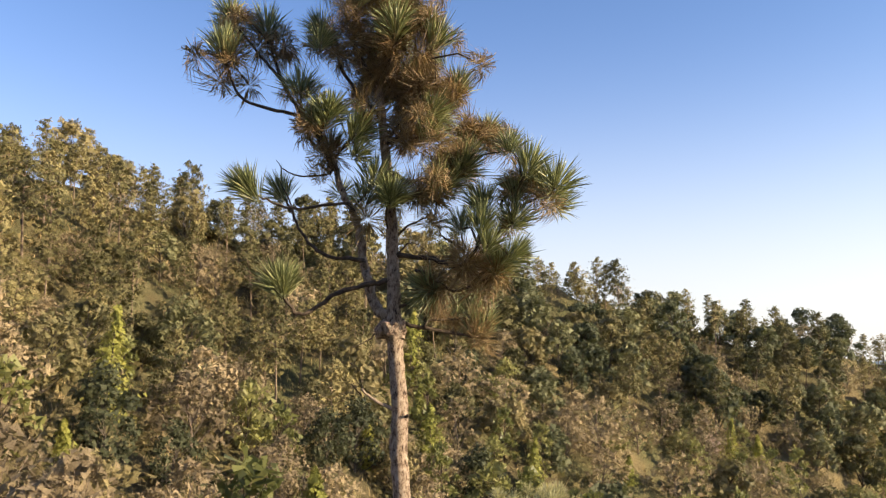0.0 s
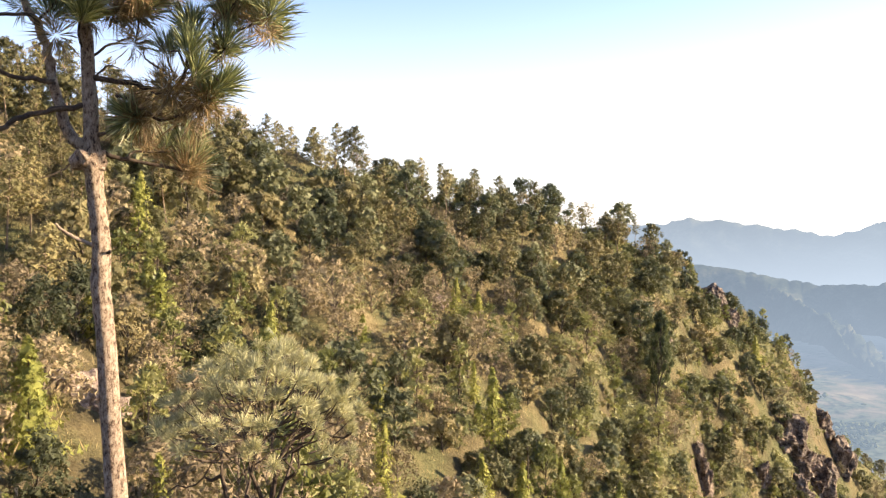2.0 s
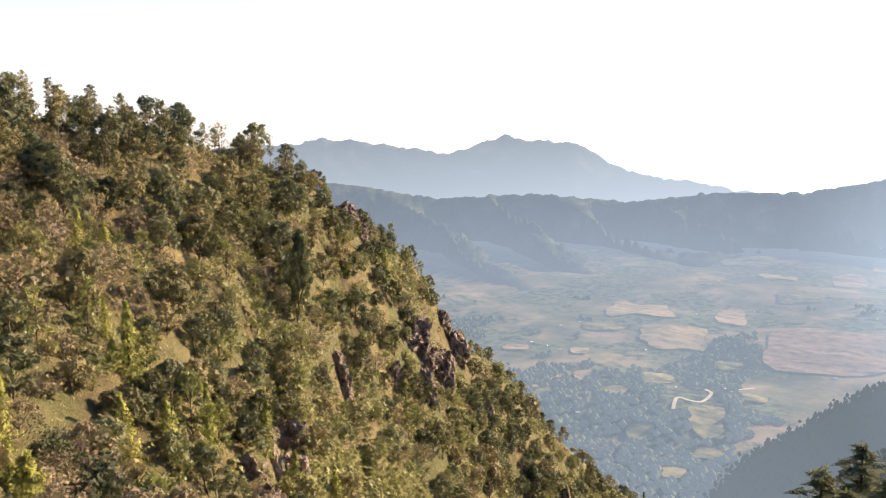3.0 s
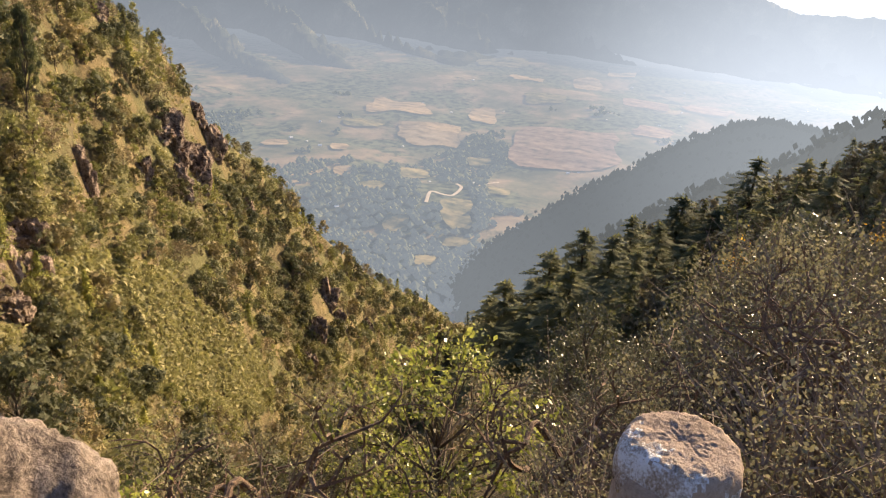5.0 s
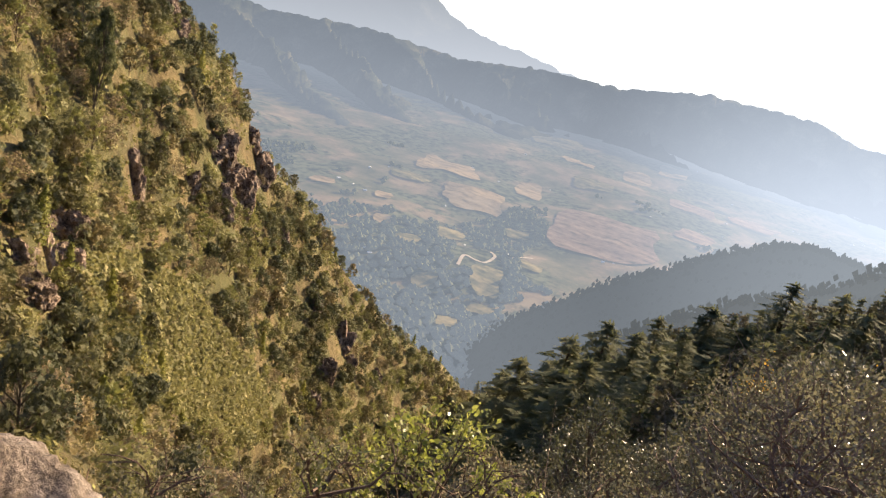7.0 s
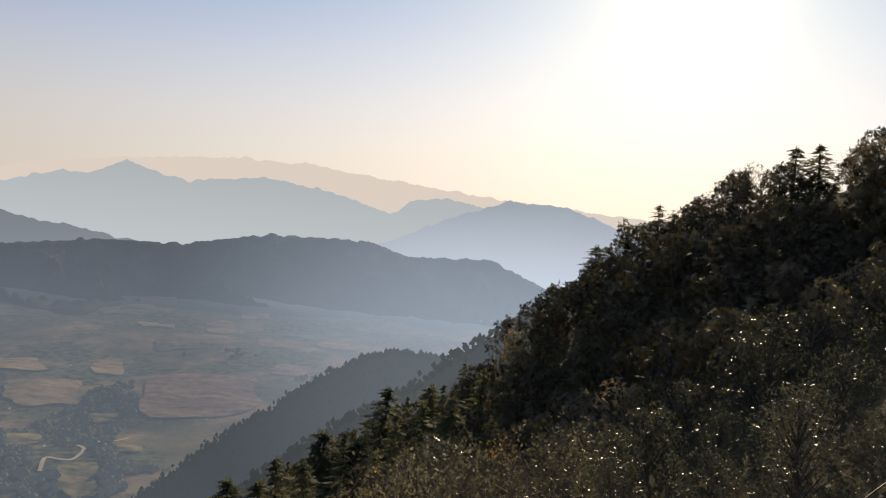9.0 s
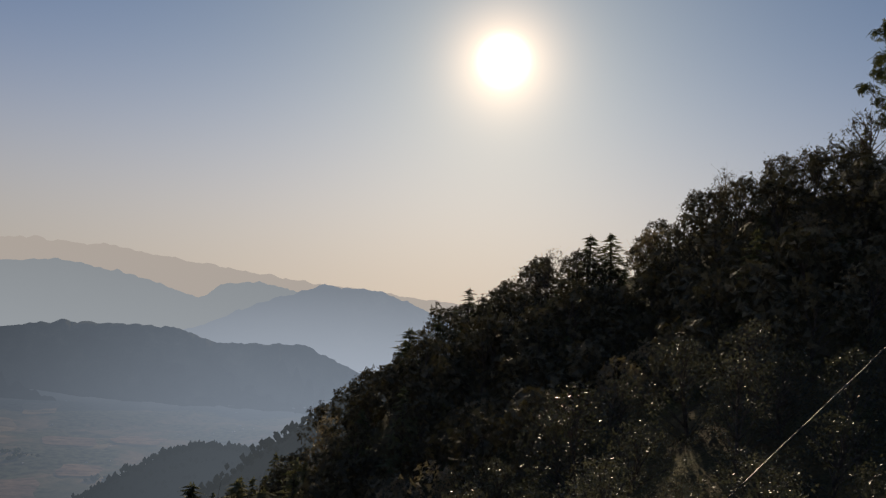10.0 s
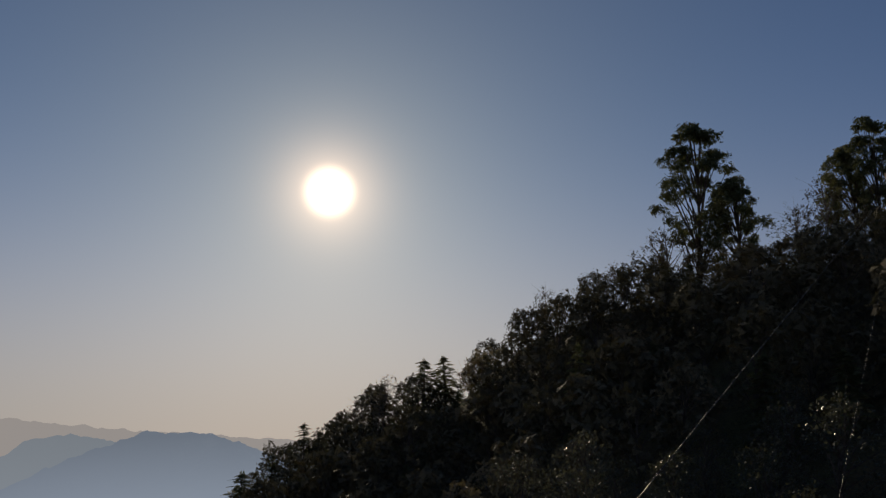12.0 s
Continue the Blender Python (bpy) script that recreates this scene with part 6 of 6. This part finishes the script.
# crop colours, with the haze emission mixed over them
M_FIELDS = [hazed_valley_material(*stops) for stops in (("straw_field", [(0.36, (0.16, 0.13, 0.07)), (0.46, (0.34, 0.24, 0.13)), (0.54, (0.46, 0.33, 0.18)), (0.66, (0.56, 0.42, 0.25))]), ("ploughed_field", [(0.36, (0.10, 0.09, 0.055)), (0.46, (0.26, 0.17, 0.12)), (0.56, (0.36, 0.25, 0.17)), (0.66, (0.50, 0.36, 0.24))]),
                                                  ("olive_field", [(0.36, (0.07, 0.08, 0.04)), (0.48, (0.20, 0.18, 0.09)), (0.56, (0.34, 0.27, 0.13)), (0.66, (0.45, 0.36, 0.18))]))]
FIELDS = ((58.7, -11.75, 2.3, 0.65, 0), (61.2, -13.6, 2.4, 0.65, 0), (65.0, -11.85, 1.0, 0.55, 0), (67.9, -9.2, 1.2, 0.32, 0), (72.2, -9.05, 1.0, 0.3, 0), (71.4, -13.8, 4.0, 1.35, 1), (81.6, -7.5, 1.2, 0.28, 0), (63.6, -19.4, 1.2, 0.95, 2), (49.9, -14.8, 0.9, 0.25, 0),
             (54.5, -14.9, 0.65, 0.25, 0), (80.6, -9.9, 1.7, 0.5, 1), (74.5, -8.2, 1.1, 0.28, 0), (63.7, -21.1, 1.1, 0.3, 2), (77.2, -12.1, 1.4, 0.4, 1), (77.6, -7.4, 1.4, 0.26, 0), (66.0, -8.2, 1.9, 0.22, 2), (56.2, -13.1, 1.5, 0.24, 2), (76.5, -10.3, 1.6, 0.35, 1), (69.3, -10.6, 1.5, 0.3, 2), (60.2, -16.4, 1.1, 0.4, 2), (57.0, -17.6, 0.9, 0.35, 2), (66.6, -17.4, 0.9, 0.3, 2), (59.0, -20.2, 1.0, 0.4, 2), (61.4, -22.6, 0.9, 0.4, 2), (54.8, -16.6, 0.7, 0.3, 0), (65.0, -14.9, 0.9, 0.25, 2))
for spot in FIELDS:
    field(*spot)

first = house()
spots = [(51.0, -14.4), (53.3, -18.7), (53.9, -18.9), (54.4, -19.2), (68.8, -14.8), (71.4, -14.8), (71.9, -15.0), (72.2, -14.9), (71.6, -15.3), (72.4, -15.2), (79.4, -12.6), (76.2, -12.0)]
spots += [(rng.uniform(62, 92), rng.uniform(-12.5, -7.5)) for _ in range(34)] + [(rng.uniform(52, 66), rng.uniform(-17, -11)) for _ in range(10)]
for i, (az, el) in enumerate(spots):
    x, y, z = valley_point(az, el)
    size = rng.uniform(0.6, 1.05)
    m = pose(x, y, z - 0.5, 0, 0, rng.uniform(0, 180)) @ Matrix.Diagonal((size, size, size, 1))
    if i:
        copy_thing(first, m)
    else:
        first.matrix_basis = m

# tree heads and track glow with the same painted haze
M_FAR_WOOD = hazed_backdrop_material("far_woods", [(0.4, (0.05, 0.065, 0.03)), (0.6, (0.22, 0.22, 0.11))], 0.08, HAZE, 0.48, 0.54, 0.70, -250, -360)
M_TRACK = hazed_backdrop_material("pale_track", [(0.3, (0.5, 0.42, 0.32)), (0.7, (0.7, 0.6, 0.48))], 0.05, HAZE, 0.35, 0.35, 0.65, -250, -360)


def ribbon(name, label, places, width):
    pts = smooth_path([valley_point(a, e) for a, e in places], 8)
    d = unit(np.gradient(pts, axis=0))
    side = np.stack([d[:, 1], -d[:, 0], 0 * d[:, 0]], -1) * width * 0.5
    up = np.array([0, 0, 1.2])
    n = len(pts)
    s = Shape()
    s.add(np.concatenate([pts + side + up, pts - side + up]), np.stack([np.arange(n - 1), np.arange(1, n), n + np.arange(1, n), n + np.arange(n - 1)], -1))
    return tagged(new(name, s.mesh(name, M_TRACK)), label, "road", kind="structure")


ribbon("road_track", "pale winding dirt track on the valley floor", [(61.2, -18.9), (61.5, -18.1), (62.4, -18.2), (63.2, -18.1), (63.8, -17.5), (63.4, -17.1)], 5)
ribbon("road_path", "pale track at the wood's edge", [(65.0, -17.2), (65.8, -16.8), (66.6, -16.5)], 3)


def far_woods(name, label, places, size, mat, round_heads=False):
    """Rounded tree heads by the thousand."""
    s = Shape()
    base = np.array([(0, 0, 1.25), (0.55, 0, 0.55), (0.17, 0.52, 0.5), (-0.45, 0.32, 0.6), (-0.45, -0.32, 0.5), (0.17, -0.52, 0.58), (0, 0, -0.2)])
    tri = [(0, i, i % 5 + 1) for i in range(1, 6)] + [(6, i % 5 + 1, i) for i in range(1, 6)]
    for x, y, z in places:
        k = size * rng.uniform(0.6, 1.4)
        a = rng.uniform(0, 6.28)
        ca, sa = math.cos(a), math.sin(a)
        v = base * np.array([1.2, 1.2, rng.uniform(0.6, 1.0) if round_heads else rng.uniform(0.8, 1.5)]) * k * rng.uniform(0.85, 1.15, (7, 1))
        s.add(np.stack([v[:, 0] * ca - v[:, 1] * sa + x, v[:, 0] * sa + v[:, 1] * ca + y, v[:, 2] + z], -1), tri)
    return tagged(new(name, s.mesh(name, mat)), label, "woods", kind="stuff")


places = []
while len(places) < 6500:
    az, r = rng.uniform(42, 92), 720 + 1150 * rng.uniform() ** 1.2
    x, y = toward(az).x * r, toward(az).y * r
    el = -math.degrees(math.atan2(-VALLEY_Z, r))
    if any(abs(az - a) < w * 1.1 and abs(el - e) < d * 1.2 for a, e, w, d, _ in FIELDS + ((62.6, -18.0, 1.7, 0.9, 0),)):
        continue
    if noise.noise(Vector((x * 0.006, y * 0.006, 5.0))) + 0.5 * noise.noise(Vector((x * 0.02, y * 0.02, 9.0))) > (0.42 if r > 1250 else -0.05) - (0.2 if az < 66 and r < 1500 else 0):
        places.append((x, y, VALLEY_Z + EYE + noise.fractal(Vector((x * 0.003, y * 0.003, 7.0)), 0.9, 2.1, 4) * 16 * min(1.0, max(0.0, (r - 500) / 500))))
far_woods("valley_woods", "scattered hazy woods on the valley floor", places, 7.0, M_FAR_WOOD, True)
# spur trees take the painted haze of the sheet they stand on
M_SPUR_WOOD = hazed_backdrop_material("spur_woods", [(0.4, (0.012, 0.018, 0.012)), (0.6, (0.05, 0.055, 0.03))], 0.1, (0.30, 0.37, 0.46), 0.40, 0.72, 0.48, -80, -330)


def wooded(name, label, sheet, dist, reach, count, size, mat, az_lo):
    """A forest over a ridge sheet, thicker along its skyline."""
    co = np.array([v.co for v in bpy.data.objects[sheet].data.vertices])
    far, az = np.hypot(co[:, 0], co[:, 1]), np.degrees(np.arctan2(co[:, 0], co[:, 1]))
    ok = co[(far < dist + 5) & (far > dist - reach) & (az > az_lo)]
    rim = co[(far < dist + 4) & (far > dist - 9) & (az > az_lo)]
    spots = np.concatenate([ok[rng.integers(0, len(ok), count)], rim[rng.integers(0, len(rim), count // 2)]])
    far_woods(name, label, spots + rng.normal(size=spots.shape) * np.array([1, 1, 0.12]) * size * 1.2 - np.array([0, 0, 0.35 * size]), size, mat)


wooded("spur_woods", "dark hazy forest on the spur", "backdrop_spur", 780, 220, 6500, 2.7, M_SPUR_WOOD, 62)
M_SHOULDER_WOOD = hazed_backdrop_material("shoulder_woods", [(0.4, (0.015, 0.02, 0.012)), (0.6, (0.07, 0.07, 0.035))], 0.2, (0.30, 0.36, 0.43), 0.28, 0.48, 0.46, -60, -200)
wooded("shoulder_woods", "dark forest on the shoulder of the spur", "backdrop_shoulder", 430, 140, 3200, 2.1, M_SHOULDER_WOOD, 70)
